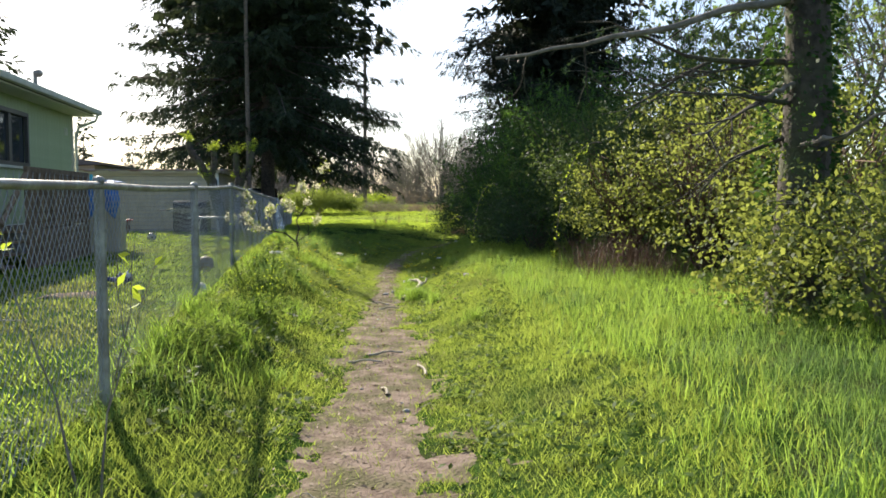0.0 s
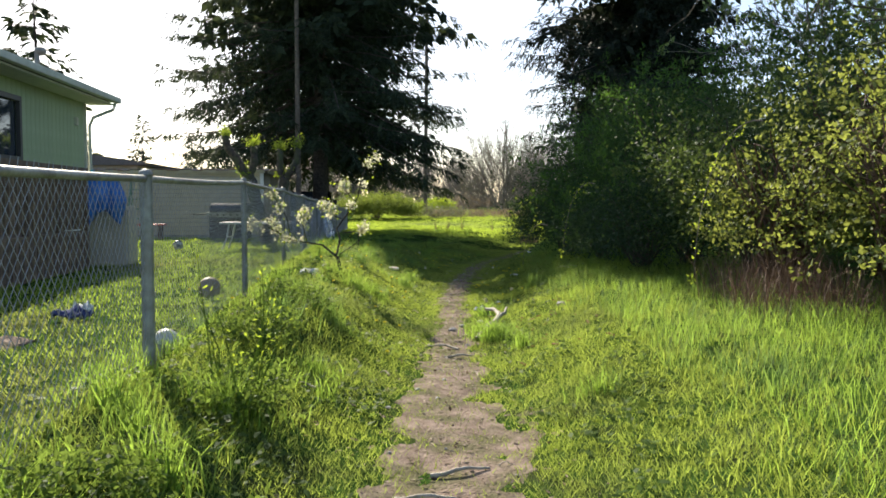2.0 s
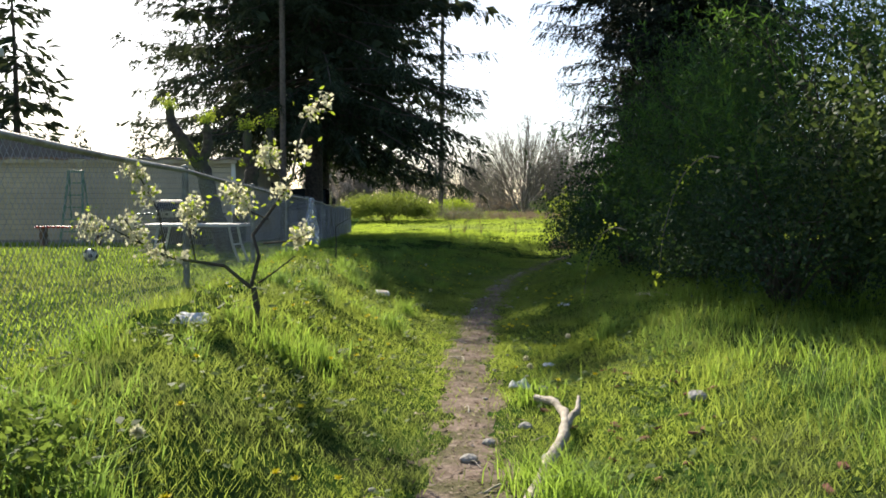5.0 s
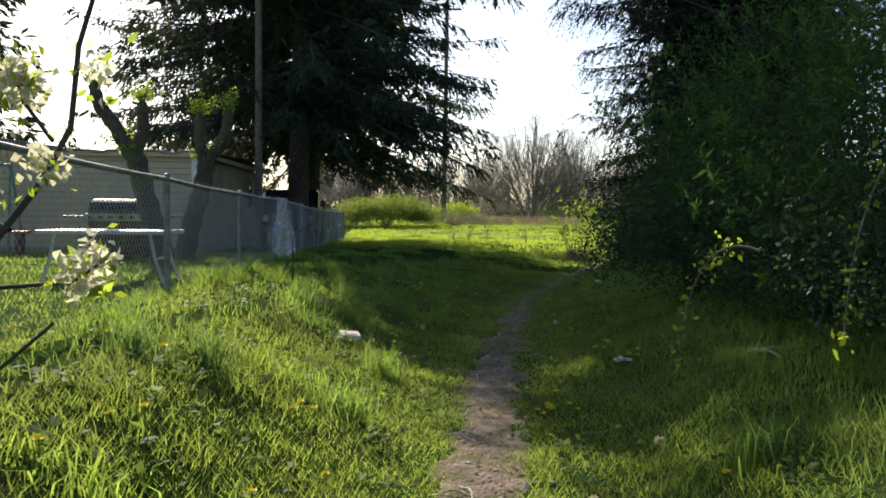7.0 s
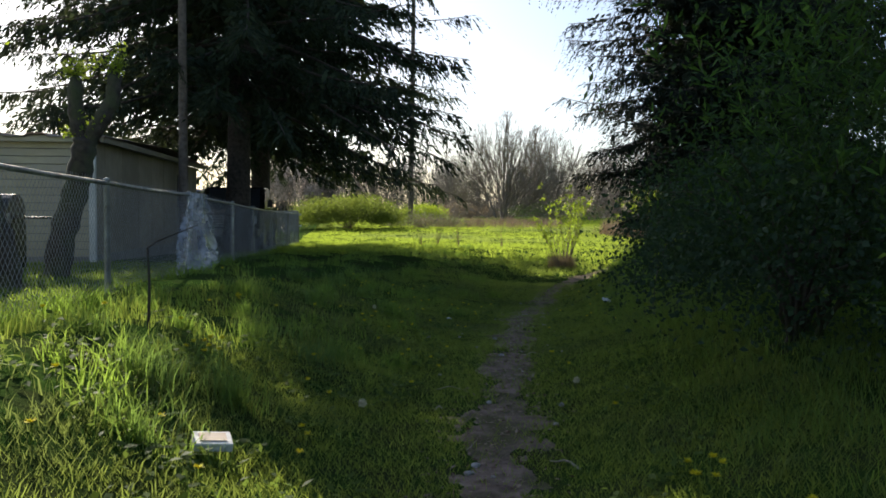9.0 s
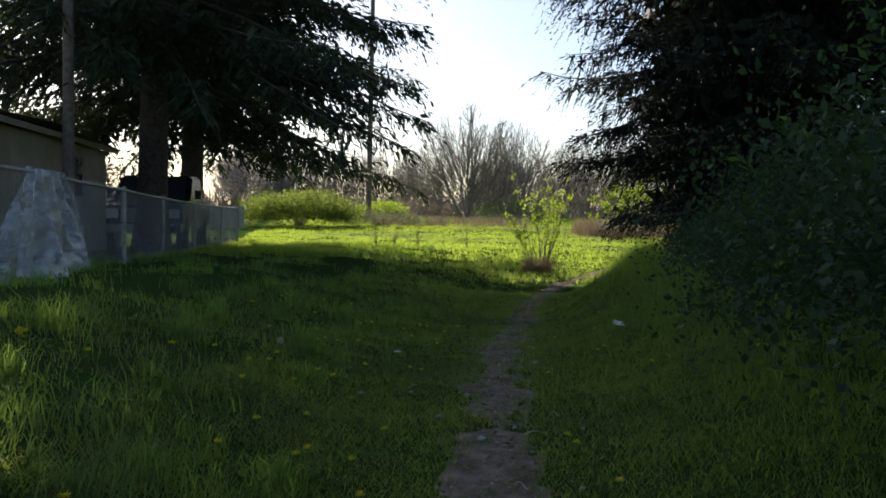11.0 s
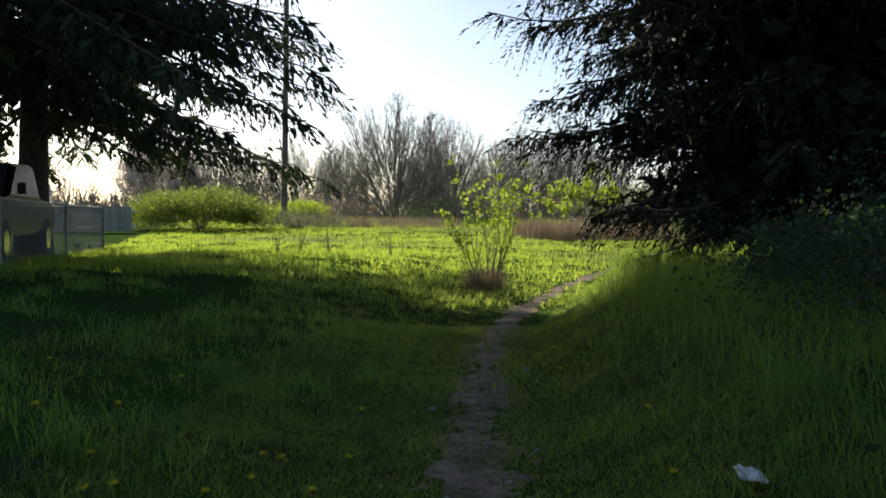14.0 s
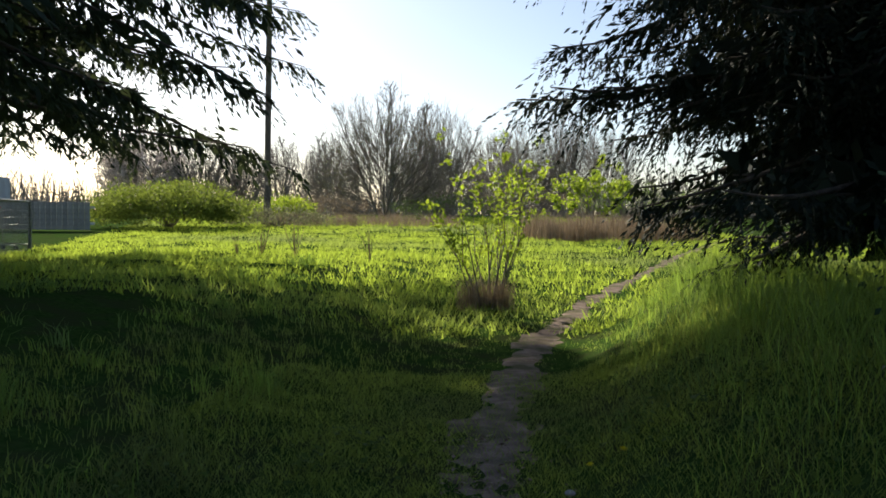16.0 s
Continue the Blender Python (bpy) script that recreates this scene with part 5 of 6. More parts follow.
# ---- pollarded trees ----
def pollard(x, y, stems, label, rz=0):
    top = thing("pollarded_tree", pose(x, y, float(land(x, y)), 0, 0, rz), label, "tree", "pollarded trees behind the fence")
    tubs, heads = [], []
    for pts, r1, r2 in stems:
        pts = np.array(pts, float)
        t = np.linspace(0, len(pts) - 1, len(pts) * 4)
        fine = np.stack([np.interp(t, np.arange(len(pts)), pts[:, k]) for k in range(3)], 1)
        fine[1:-1] = (fine[:-2] + 2 * fine[1:-1] + fine[2:]) / 4
        rad = 0.85 * np.linspace(r1, r2, len(fine)) * (1 + 0.12 * np.sin(np.arange(len(fine)) * 2.3))
        rad[-1] *= 0.5
        tubs.append((fine, rad))
        heads.append(fine[-1])
    V, Q = tubes(tubs, 10)
    part("trunk", smooth(fast_mesh("trunk", V, Q)), M_POLLARD, top)
    tw, P = [], []
    for hd in heads:
        for _ in range(16):
            d = rnd_dirs(1)[0] * np.array([1, 1, 0.6]) + np.array([0, 0, 0.5])
            e = hd + d * rng.uniform(0.12, 0.32)
            tw.append((np.array([hd, (hd + e) / 2, e]), [0.008, 0.006, 0.003]))
            P.append(np.linspace(hd, e, 9)[2:])
    V, Q = tubes(tw, 4)
    part("shoot_clump", fast_mesh("shoot_clump", V, Q), M_POLLARD, top)
    P = np.repeat(np.concatenate(P), 3, 0)
    P = P + rng.normal(size=P.shape) * 0.035
    L = rng.uniform(0.035, 0.07, len(P))
    V, Q = leaf_quads(P, rnd_dirs(len(P)), rnd_dirs(len(P)), L, L * 0.5, 0.15)
    part("foliage", fast_mesh("foliage", V, Q), M_YOUNG, top, "tufts of fresh yellow-green leaves")
    return top


pollard(-6.25, 25.2, [([(0, 0, -0.2), (-0.08, 0, 0.4), (-0.28, 0, 1.0), (-0.42, 0, 1.6), (-0.5, 0, 1.75)], 0.2, 0.16),
                      ([(-0.48, 0, 1.65), (-0.75, 0, 2.1), (-1.0, -0.05, 2.45), (-1.05, -0.05, 2.75)], 0.14, 0.10),
                      ([(-0.48, 0, 1.65), (-0.33, 0.05, 2.05), (-0.36, 0.05, 2.5)], 0.12, 0.09)], "pollarded tree with a leaning forked trunk and leafy stubs")
pollard(-6.67, 26.95, [([(0, 0, -0.2), (0.1, 0, 0.5), (0.3, 0, 1.1), (0.4, 0, 1.6), (0.42, 0, 1.75)], 0.2, 0.16),
                      ([(0.4, 0, 1.6), (0.3, 0, 2.0), (0.3, 0, 2.5)], 0.12, 0.10),
                      ([(0.4, 0, 1.6), (0.62, 0, 1.95), (0.75, 0.05, 2.2), (0.78, 0.05, 2.55)], 0.12, 0.10)], "pollarded tree with two leafy stubs behind the fence")


# ---- utility poles ----
def utility_pole(x, y, H, r, arms, label, lean=0.0):
    z = float(land(x, y))
    top = thing("utility_pole", pose(x, y, z, 0, lean, 0), label, "utility pole", "utility poles")
    part("pole", rod((0, 0, -0.5), (0, 0, H), r, r * 0.68, 14), M_POLE, top)
    for az, w in arms:
        arm = part("crossarm", box(w, 0.11, 0.13, 0, 0.14, az, 0.01), M_POLE, top)
        for k in (-0.42, 0.42):
            i = rod((k * w, 0.14, az + 0.13), (k * w, 0.14, az + 0.30), 0.05, 0.03, 8)
            part("insulator", i, M_WHITE, arm)
    return top


main_pole = utility_pole(-7.05, 78, 17.5, 0.19, [(15.6, 2.1), (16.8, 1.5)], "tall wooden utility pole standing in the field", 0.6)
part("lamp_arm", rod((0, -0.1, 13.2), (-1.2, -0.3, 13.55), 0.03, 0.025, 8), M_STEEL, main_pole)
utility_pole(-7.55, 34.0, 8.8, 0.1, [], "slim dark wooden service pole beside the beige home")
for dx, dz in ((-0.9, 15.9), (0.9, 15.9), (0.0, 17.6), (-0.1, 13.6)):
    a, b = np.array([-7.05 + dx, 78.1, dz + 0.6]), np.array([-16.0 + dx, 34.0, dz + 3.0])
    t = np.linspace(0, 1, 20)[:, None]
    pts = a * (1 - t) + b * t
    pts[:, 2] -= 1.4 * (4 * t * (1 - t))[:, 0]
    V, Q = tubes([(pts, np.full(20, 0.010))], 4)
    w = part("overhead_wire", fast_mesh("overhead_wire", V, Q), M_BLACK)
    tagged(w, "thin black overhead wire hung from the utility pole", "cable", "overhead wires")


# ---- green house ----
RZ = math.degrees(math.atan(FENCE_K))
house = thing("green_house", pose(-8.86, 20.94, 0, 0, 0, RZ), "pale green wooden house with a dark-framed window and low roof", "house")
LH, WD, Z0, Z1 = 11.5, 9.0, 1.05, 3.5
WY0, WY1, WZ0, WZ1 = -5.25, -3.3, 2.2, 3.2
wall_core = bmesh.new()
for sy, cy, sz, z in ((LH + WY0, None, Z1 - Z0, Z0),):
    box(0.14, LH + WY0, Z1 - Z0, -0.09, (-LH + WY0) / 2, Z0, bm=wall_core)
box(0.14, -WY1, Z1 - Z0, -0.09, WY1 / 2, Z0, bm=wall_core)
box(0.14, WY1 - WY0, WZ0 - Z0, -0.09, (WY0 + WY1) / 2, Z0, bm=wall_core)
box(0.14, WY1 - WY0, Z1 - WZ1, -0.09, (WY0 + WY1) / 2, WZ1, bm=wall_core)
box(WD - 0.16, 0.14, Z1 - Z0, -WD / 2 - 0.08, -0.09, Z0, bm=wall_core)
box(WD - 0.16, 0.14, Z1 - Z0, -WD / 2 - 0.08, -LH + 0.09, Z0, bm=wall_core)
box(0.14, LH, Z1 - Z0, -WD, -LH / 2, Z0, bm=wall_core)
part("wall", wall_core, M_GREEN, house)


def plank_mesh(sx, sy, sz):
    b = box(sx, sy, sz, 0, 0, 0, 0.005)
    me = bpy.data.meshes.new("plank")
    b.to_mesh(me)
    b.free()
    return me


pm = plank_mesh(0.022, 0.192, Z1 - Z0)
pm.materials.append(M_GREEN)
pm_lo, pm_hi = plank_mesh(0.022, 0.192, WZ0 - Z0 - 0.04), plank_mesh(0.022, 0.192, Z1 - WZ1 - 0.04)
pm_lo.materials.append(M_GREEN)
pm_hi.materials.append(M_GREEN)
yy = -0.1
while yy > -LH:
    if WY0 - 0.06 < yy < WY1 + 0.06:
        part("plank", pm_lo, None, house, m=Matrix.Translation((-0.008, yy, Z0)))
        part("plank", pm_hi, None, house, m=Matrix.Translation((-0.008, yy, WZ1 + 0.04)))
    else:
        part("plank", pm, None, house, m=Matrix.Translation((-0.008, yy, Z0)))
    yy -= 0.2
win = part("window", box(0.03, WY1 - WY0, WZ1 - WZ0, -0.13, (WY0 + WY1) / 2, WZ0), M_BLACK, house, "dark two-pane sliding window")
fr = bmesh.new()
for a, b, c, d in ((WY0, WY1, WZ0 - 0.04, WZ0 + 0.04), (WY0, WY1, WZ1 - 0.04, WZ1 + 0.04), (WY0 - 0.04, WY0 + 0.05, WZ0 - 0.04, WZ1 + 0.04), (WY1 - 0.05, WY1 + 0.04, WZ0 - 0.04, WZ1 + 0.04)):
    box(0.07, b - a, d - c, 0.0, (a + b) / 2, c, bm=fr)
part("window_frame", fr, M_FRAME, win)
part("mullion", box(0.06, 0.16, WZ1 - WZ0 - 0.08, -0.03, (WY0 + WY1) / 2, WZ0 + 0.04), M_FRAME, win)
part("window_sill", box(0.12, WY1 - WY0 + 0.2, 0.05, 0.035, (WY0 + WY1) / 2, WZ0 - 0.09, 0.005), M_TRIMG, win)
for c in (-1, 1):
    part("pane", box(0.008, 0.86, 0.9, -0.05, (WY0 + WY1) / 2 + c * 0.5, WZ0 + 0.05), M_PANE, win)
rf = bmesh.new()
for sgn, cx in ((1, -WD / 2),):
    prof = [(0.5, 3.55), (0.5, 3.68), (-WD / 2, 4.75), (-WD - 0.5, 3.68), (-WD - 0.5, 3.55), (-WD / 2, 4.62)]
    vs = [[rf.verts.new((px, v, pz)) for px, pz in prof] for v in (-LH - 0.45, 0.5)]
    for k in range(6):
        rf.faces.new((vs[0][k], vs[0][(k + 1) % 6], vs[1][(k + 1) % 6], vs[1][k]))
    rf.faces.new(vs[0][::-1])
    rf.faces.new(vs[1])
part("roof", rf, M_ROOF, house)
part("gable", fast_mesh("gable", [(0, -0.02, 3.45), (-WD, -0.02, 3.45), (-WD / 2, -0.02, 4.6), (0, -0.12, 3.45), (-WD, -0.12, 3.45), (-WD / 2, -0.12, 4.6)], [(0, 3, 4, 1), (1, 4, 5, 2), (2, 5, 3, 0)], [(0, 1, 2), (3, 5, 4)]), M_GREEN, house)
part("soffit", box(0.5, LH + 0.8, 0.03, 0.24, -LH / 2, 3.5), M_TRIMG, house)
gut = part("gutter", box(0.12, LH + 0.95, 0.12, 0.56, -LH / 2 + 0.02, 3.54, 0.02), M_TRIMG, house, "pale painted gutter")
V, Q = tubes([(np.array([(0.56, 0.3, 3.56), (0.5, 0.3, 3.4), (0.15, 0.12, 3.22), (0.08, 0.1, 3.05), (0.08, 0.1, 1.0)]), np.full(5, 0.035))], 8)
part("downspout", fast_mesh("downspout", V, Q), M_TRIMG, gut)
part("corner_trim", box(0.09, 0.09, Z1 - Z0, 0.0, 0.0, Z0), M_TRIMG, house)
part("skirt_band", box(0.05, LH, 0.12, 0.0, -LH / 2, Z0 - 0.12), M_WHITE, house, "white painted band")
part("skirting", box(0.04, LH, 0.75, -0.06, -LH / 2, 0.25), M_SKIRT, house, "dark skirting under the house")
part("skirting", box(WD, 0.04, 0.75, -WD / 2, -0.06, 0.25), M_SKIRT, house)
vp = part("roof_vent", rod((-0.25, -1.75, 3.7), (-0.25, -1.75, 4.2), 0.045, sides=12), M_STEEL, house, "galvanised vent pipe with a cowl")
cw = bmesh.new()
bmesh.ops.create_uvsphere(cw, u_segments=12, v_segments=8, radius=0.11, matrix=Matrix.Translation((-0.2, -1.72, 4.25)) @ Matrix.Diagonal((1, 1, 0.8, 1)))
part("cowl", cw, M_STEEL, vp)
part("wall_lamp", box(0.06, 0.1, 0.16, 0.03, -0.55, 3.0, 0.01), M_TRIMG, house)

# wooden porch against the house
porch = thing("porch", pose(-8.86, 20.94, 0, 0, 0, RZ), "weathered brown wooden porch with steps and a slatted rail", "porch")
for k in range(9):
    part("deck_board", box(0.135, 3.6, 0.035, 0.14 + k * 0.145, -6.0, 1.0, 0.004), M_WOOD, porch)
for v in (-7.75, -6.6, -5.4, -4.25):
    part("post", box(0.09, 0.09, 1.55, 1.33, v, 0.4, 0.006), M_WOOD, porch)
part("handrail", box(0.06, 3.7, 0.09, 1.33, -6.0, 1.93, 0.006), M_WOOD, porch)
for k in range(27):
    part("baluster", box(0.035, 0.04, 0.86, 1.33, -7.68 + k * 0.13, 1.07), M_WOOD, porch)
for k in range(30):
    part("slat", box(0.018, 0.085, 0.6, 1.36, -7.74 + k * 0.12, 0.42), M_WOOD, porch)
for k in range(4):
    part("step", box(1.1, 0.28, 0.04, 0.75, -7.95 - 0.27 * k, 0.85 - 0.17 * k, 0.004), M_WOOD, porch)
part("stair_rail", rod((1.33, -7.75, 1.95), (1.33, -9.0, 1.15), 0.045, sides=6), M_WOOD, porch)
# beige bin and blue tarp at the porch's end
stor = thing("storage_cabinet", pose(-6.98, 17.9, float(land(-6.98, 17.9)), 0, 0, RZ), "beige plastic storage cabinet beside the porch", "cabinet")
part("body", box(0.75, 0.6, 0.98, 0, 0, 0, 0.02), M_BEIGE, stor)
part("door", box(0.03, 0.26, 0.86, 0.385, -0.14, 0.06, 0.008), M_BEIGE, stor)
part("door", box(0.03, 0.26, 0.86, 0.385, 0.14, 0.06, 0.008), M_BEIGE, stor)
u, v = np.meshgrid(np.linspace(0, 1, 24), np.linspace(0, 1, 20))
tx = -0.52 + 0.74 * u + 0.05 * np.sin(v * 9 + u * 2)
hang = np.clip(v - 0.35, 0, 1)
tz = 0.42 - 1.0 * hang * (1 + 0.22 * np.sin(u * 6 + 0.8)) + 0.03 * np.sin(u * 19) * hang + 0.05 * np.sin(u * 3.1) * np.cos(v * 5)
ty = -0.3 + 0.5 * np.clip(v, 0, 0.35) / 0.35 * -1 + 0.25 - 0.05 * np.sin(u * 23 + v) * hang- 0.1 * hang - 0.16 * np.sin(u * 3.14) * np.sin(v * 3.14) - 0.04 * np.sin(u * 11 + v * 7)
idx = np.arange(19)[:, None] * 24 + np.arange(23)[None, :]
tarp = part("blue_tarp", smooth(fast_mesh("blue_tarp", np.stack([tx, ty, tz], -1), np.stack([idx, idx + 1, idx + 25, idx + 24], -1).reshape(-1, 4))), M_BLUE, m=pose(-6.72, 17.75, 1.42, 0, 0, RZ))
so = tarp.modifiers.new("thickness", "SOLIDIFY")
so.thickness = 0.012
tagged(tarp, "crumpled bright blue tarp hanging over the porch's end", "tarp")
cy = part("plastic_bottle", rod((0, 0, 0), (0, 0, 0.12), 0.045, 0.03, 10), M_CYAN, m=pose(-6.95, 17.3, 1.88))
tagged(cy, "small bright cyan plastic bottle on the porch rail", "bottle")


# ---- beige mobile home ----
home = thing("mobile_home", pose(-7.93, 30.75, 0.3, 0, 0, RZ), "beige metal-sided mobile home with a corrugated tin roof", "mobile home")
part("wall", box(11.0, 9.3, 2.14, -5.52, 4.67, 0.0), M_SKIRT, home)
for k in range(15):
    part("siding_panel", box(11.0, 0.03, 0.118, -5.5, -0.006 + 0.004 * (k % 2), 0.18 + 0.13 * k, 0.006), M_BEIGE, home)
for k in range(16):
    part("siding_panel", box(0.03, 0.562, 1.92, 0.006 + 0.003 * (k % 2), 0.33 + 0.57 * k, 0.2, 0.006), M_BROWN, home)
part("skirting", box(11.0, 0.03, 0.3, -5.5, -0.012, -0.12), M_SKIRT, home)
part("skirting", box(0.03, 9.2, 0.32, 0.012, 4.65, -0.12), M_SKIRT, home)
part("corner_trim", box(0.1, 0.1, 2.1, -0.01, -0.01, 0.05), M_WHITE, home)
part("fascia", box(11.3, 0.05, 0.1, -5.55, -0.16, 2.1), M_BEIGE, home)
part("fascia", box(0.05, 9.7, 0.1, 0.2, 4.65, 2.1), M_BROWN, home)
nx = 180
cx = np.linspace(-11.4, 0.26, nx)
cz = 2.22 + 0.022 * np.sign(np.sin(np.linspace(0, nx * 0.55, nx)))
rowz = [np.stack([cx, np.full(nx, yv), cz + dz], 1) for yv, dz in ((-0.24, 0), (4.65, 0.14), (9.6, 0), (-0.24, -0.03), (4.65, 0.1), (9.6, -0.03))]
VV = np.concatenate(rowz)
k = np.arange(nx - 1)
QQ = [np.stack([a * nx + k, a * nx + k + 1, b * nx + k + 1, b * nx + k], 1) for a, b in ((0, 1), (1, 2), (4, 3), (5, 4), (3, 0), (2, 5))]
part("roof", fast_mesh("roof", VV, np.concatenate(QQ)), M_TIN, home, "weathered corrugated tin roof")
hw = part("window", box(0.03, 0.5, 0.8, 0.028, 6.9, 1.05), M_FRAME, home)
part("pane", box(0.01, 0.4, 0.7, 0.048, 6.9, 1.1), M_PANE, hw)

# a second roof behind it, and far homes
home2 = thing("mobile_home", pose(-21.1, 45.5, 0.55, 0, 0, RZ), "low brown-roofed home behind the beige one", "mobile home")
part("wall", box(9, 14, 2.5, 0, 0, 0), M_BEIGE, home2)
r2 = bmesh.new()
prof = [(4.9, 2.5), (4.9, 2.62), (0, 3.35), (-4.9, 2.62), (-4.9, 2.5)]
vs = [[r2.verts.new((px, v, pz)) for px, pz in prof] for v in (-7.4, 7.4)]
for k in range(5):
    r2.faces.new((vs[0][k], vs[0][(k + 1) % 5], vs[1][(k + 1) % 5], vs[1][k]))
r2.faces.new(vs[0][::-1])
r2.faces.new(vs[1])
part("roof", r2, M_ROOF, home2)
w2 = part("window", box(0.04, 1.2, 1.0, 4.52, -4.5, 1.1), M_FRAME, home2)
part("pane", box(0.02, 1.0, 0.8, 4.55, -4.5, 1.2), M_PANE, w2)
far_home = thing("mobile_home", pose(-35, 98, 0.5, 0, 0, 4), "long low white home far beyond the field", "mobile home")
part("wall", box(9, 5, 1.5), M_WHITE, far_home)
part("roof", box(9.5, 5.5, 0.25, 0, 0, 1.5, 0.05), M_TIN, far_home)
for k in (-3, 0, 3):
    wf = part("window", box(1.2, 0.05, 0.7, k, -2.52, 0.6), M_FRAME, far_home)
    part("pane", box(1.0, 0.03, 0.5, k, -2.55, 0.7), M_PANE, wf)
cont = thing("container", pose(-18.9, 69.5, 0.15, 0, 0, 10), "blue-grey storage container behind the lot fence", "container")
part("body", box(1.7, 6.0, 2.3, 0, 0, 0.1, 0.03), M_CONTAINER, cont)
for k in range(7):
    part("rib", box(0.1, 0.06, 2.15, -0.7 + 0.22 * k, -3.02, 0.15), M_CONTAINER, cont)
part("door", box(0.9, 0.05, 2.1, 0.3, -3.06, 0.2), M_FRAME, cont)

# white board fence across the lot
bf = thing("board_fence", pose(-14.7, 62.5, float(land(-14.7, 62.5)), 0, 0, 2), "pale grey board fence behind the brambles", "fence")
bmz = plank_mesh(0.19, 0.025, 1.05)
bmz.materials.append(M_GREYBOARD)
for k in range(46):
    part("board", bmz, None, bf, m=Matrix.Translation((-6.0 + 0.2 * k, 0, 0.05)))
part("rail", box(9.4, 0.05, 0.09, -1.45, 0.04, 0.85), M_WHITE, bf)
part("rail", box(9.4, 0.05, 0.09, -1.45, 0.04, 0.25), M_WHITE, bf)


# ---- pickup truck ----
truck = thing("pickup_truck", pose(-9.05, 42.9, 0.1, 0, 0, RZ) @ Matrix.Diagonal((1, 0.95, 1.1, 1)), "black pickup truck parked behind the fence under the spruces", "truck")
tb = bmesh.new()
side = [(-2.6, 0.45), (-2.6, 1.02), (-1.2, 1.12), (-0.55, 1.72), (0.85, 1.74), (1.15, 1.1), (2.7, 1.05), (2.7, 0.5)]
vs = [[tb.verts.new((xx * (0.93 if 1.3 < zz else 1.0), yv, zz)) for yv, zz in side] for xx in (-0.95, 0.95)]
for k in range(8):
    tb.faces.new((vs[0][k], vs[0][(k + 1) % 8], vs[1][(k + 1) % 8], vs[1][k]))
tb.faces.new(vs[0][::-1])
tb.faces.new(vs[1])
bmesh.ops.bevel(tb, geom=list(tb.edges), offset=0.05, segments=2, affect="EDGES")
body = part("body", tb, M_BLACK, truck)
part("windscreen", fast_mesh("windscreen", [(-0.8, -1.17, 1.17), (0.8, -1.17, 1.17), (0.74, -0.6, 1.68), (-0.74, -0.6, 1.68)], [(0, 1, 2, 3)]), M_PANE, truck)
grille = part("grille", box(0.95, 0.05, 0.3, 0, -2.63, 0.66, 0.01), M_CHROME, truck, "chrome grille")
for k in range(4):
    part("grille_bar", box(0.9, 0.03, 0.03, 0, -2.67, 0.70 + 0.065 * k), M_FRAME, grille)
for sx in (-1, 1):
    part("headlight", box(0.34, 0.06, 0.2, sx * 0.7, -2.63, 0.74, 0.02), M_LAMP, truck)
    part("side_mirror", box(0.16, 0.08, 0.2, sx * 1.08, -0.95, 1.18, 0.02), M_BLACK, truck)
    for wy in (-1.75, 1.75):
        tyre = part("wheel", rod((sx * 0.72, wy, 0.37), (sx * 0.98, wy, 0.37), 0.38, sides=20), M_RUBBER, truck)
        part("rim", rod((sx * 0.97, wy, 0.37), (sx * 1.0, wy, 0.37), 0.22, sides=16), M_CHROME, tyre)
part("bumper", box(1.9, 0.12, 0.2, 0, -2.68, 0.42, 0.03), M_CHROME, truck, "chrome bumper")
# ---- white patio table, grill, ladder ----
zt = float(land(-5.75, 22.3))
table = thing("folding_table", pose(-5.75, 22.5, zt, 0, 0, 4), "white plastic folding table on the lawn", "table")
part("tabletop", box(1.5, 0.72, 0.045, 0, 0, 0.58, 0.015), M_WHITE, table)
for sx in (-0.55, 0.55):
    for sy in (-0.27, 0.27):
        V, Q = tubes([(np.array([(sx, sy, 0.58), (sx * 1.1, sy, 0.3), (sx * 1.3, sy, 0.0)]), np.full(3, 0.02))], 8)
        part("leg", fast_mesh("leg", V, Q), M_WHITE, table)
    V, Q = tubes([(np.array([(sx * 1.1, -0.27, 0.3), (sx * 1.1, 0.27, 0.3)]), np.full(2, 0.016))], 8)
    part("brace", fast_mesh("brace", V, Q), M_WHITE, table)
grill = thing("gas_grill", pose(-7.85, 27.25, float(land(-7.85, 27.25)), 0, 0, 2), "black gas grill with a steel control panel", "grill")
part("cabinet", box(1.05, 0.5, 0.6, 0, 0, 0.08, 0.01), M_BLACK, grill)
pan = part("control_panel", box(1.15, 0.06, 0.13, 0, -0.28, 0.66, 0.01), M_STEEL, grill, "brushed steel panel")
for k in range(6):
    part("knob", rod((-0.45 + 0.18 * k, -0.31, 0.725), (-0.45 + 0.18 * k, -0.36, 0.725), 0.028, sides=10), M_BLACK, pan)
hood = rod((-0.52, 0, 0.8), (0.52, 0, 0.8), 0.24, sides=18)
part("lid", hood, M_BLACK, grill)
for sx in (-0.78, 0.78):
    part("side_shelf", box(0.4, 0.45, 0.03, sx, 0, 0.72, 0.005), M_BLACK, grill)
for sx in (-0.45, 0.45):
    part("wheel", rod((sx, -0.2, 0.08), (sx + 0.04, -0.2, 0.08), 0.08, sides=12), M_RUBBER, grill)
lad = thing("step_ladder", pose(-11.4, 29.3, float(land(-11.4, 29.3)), 0, 0, 10), "green step ladder standing against the beige home", "ladder")
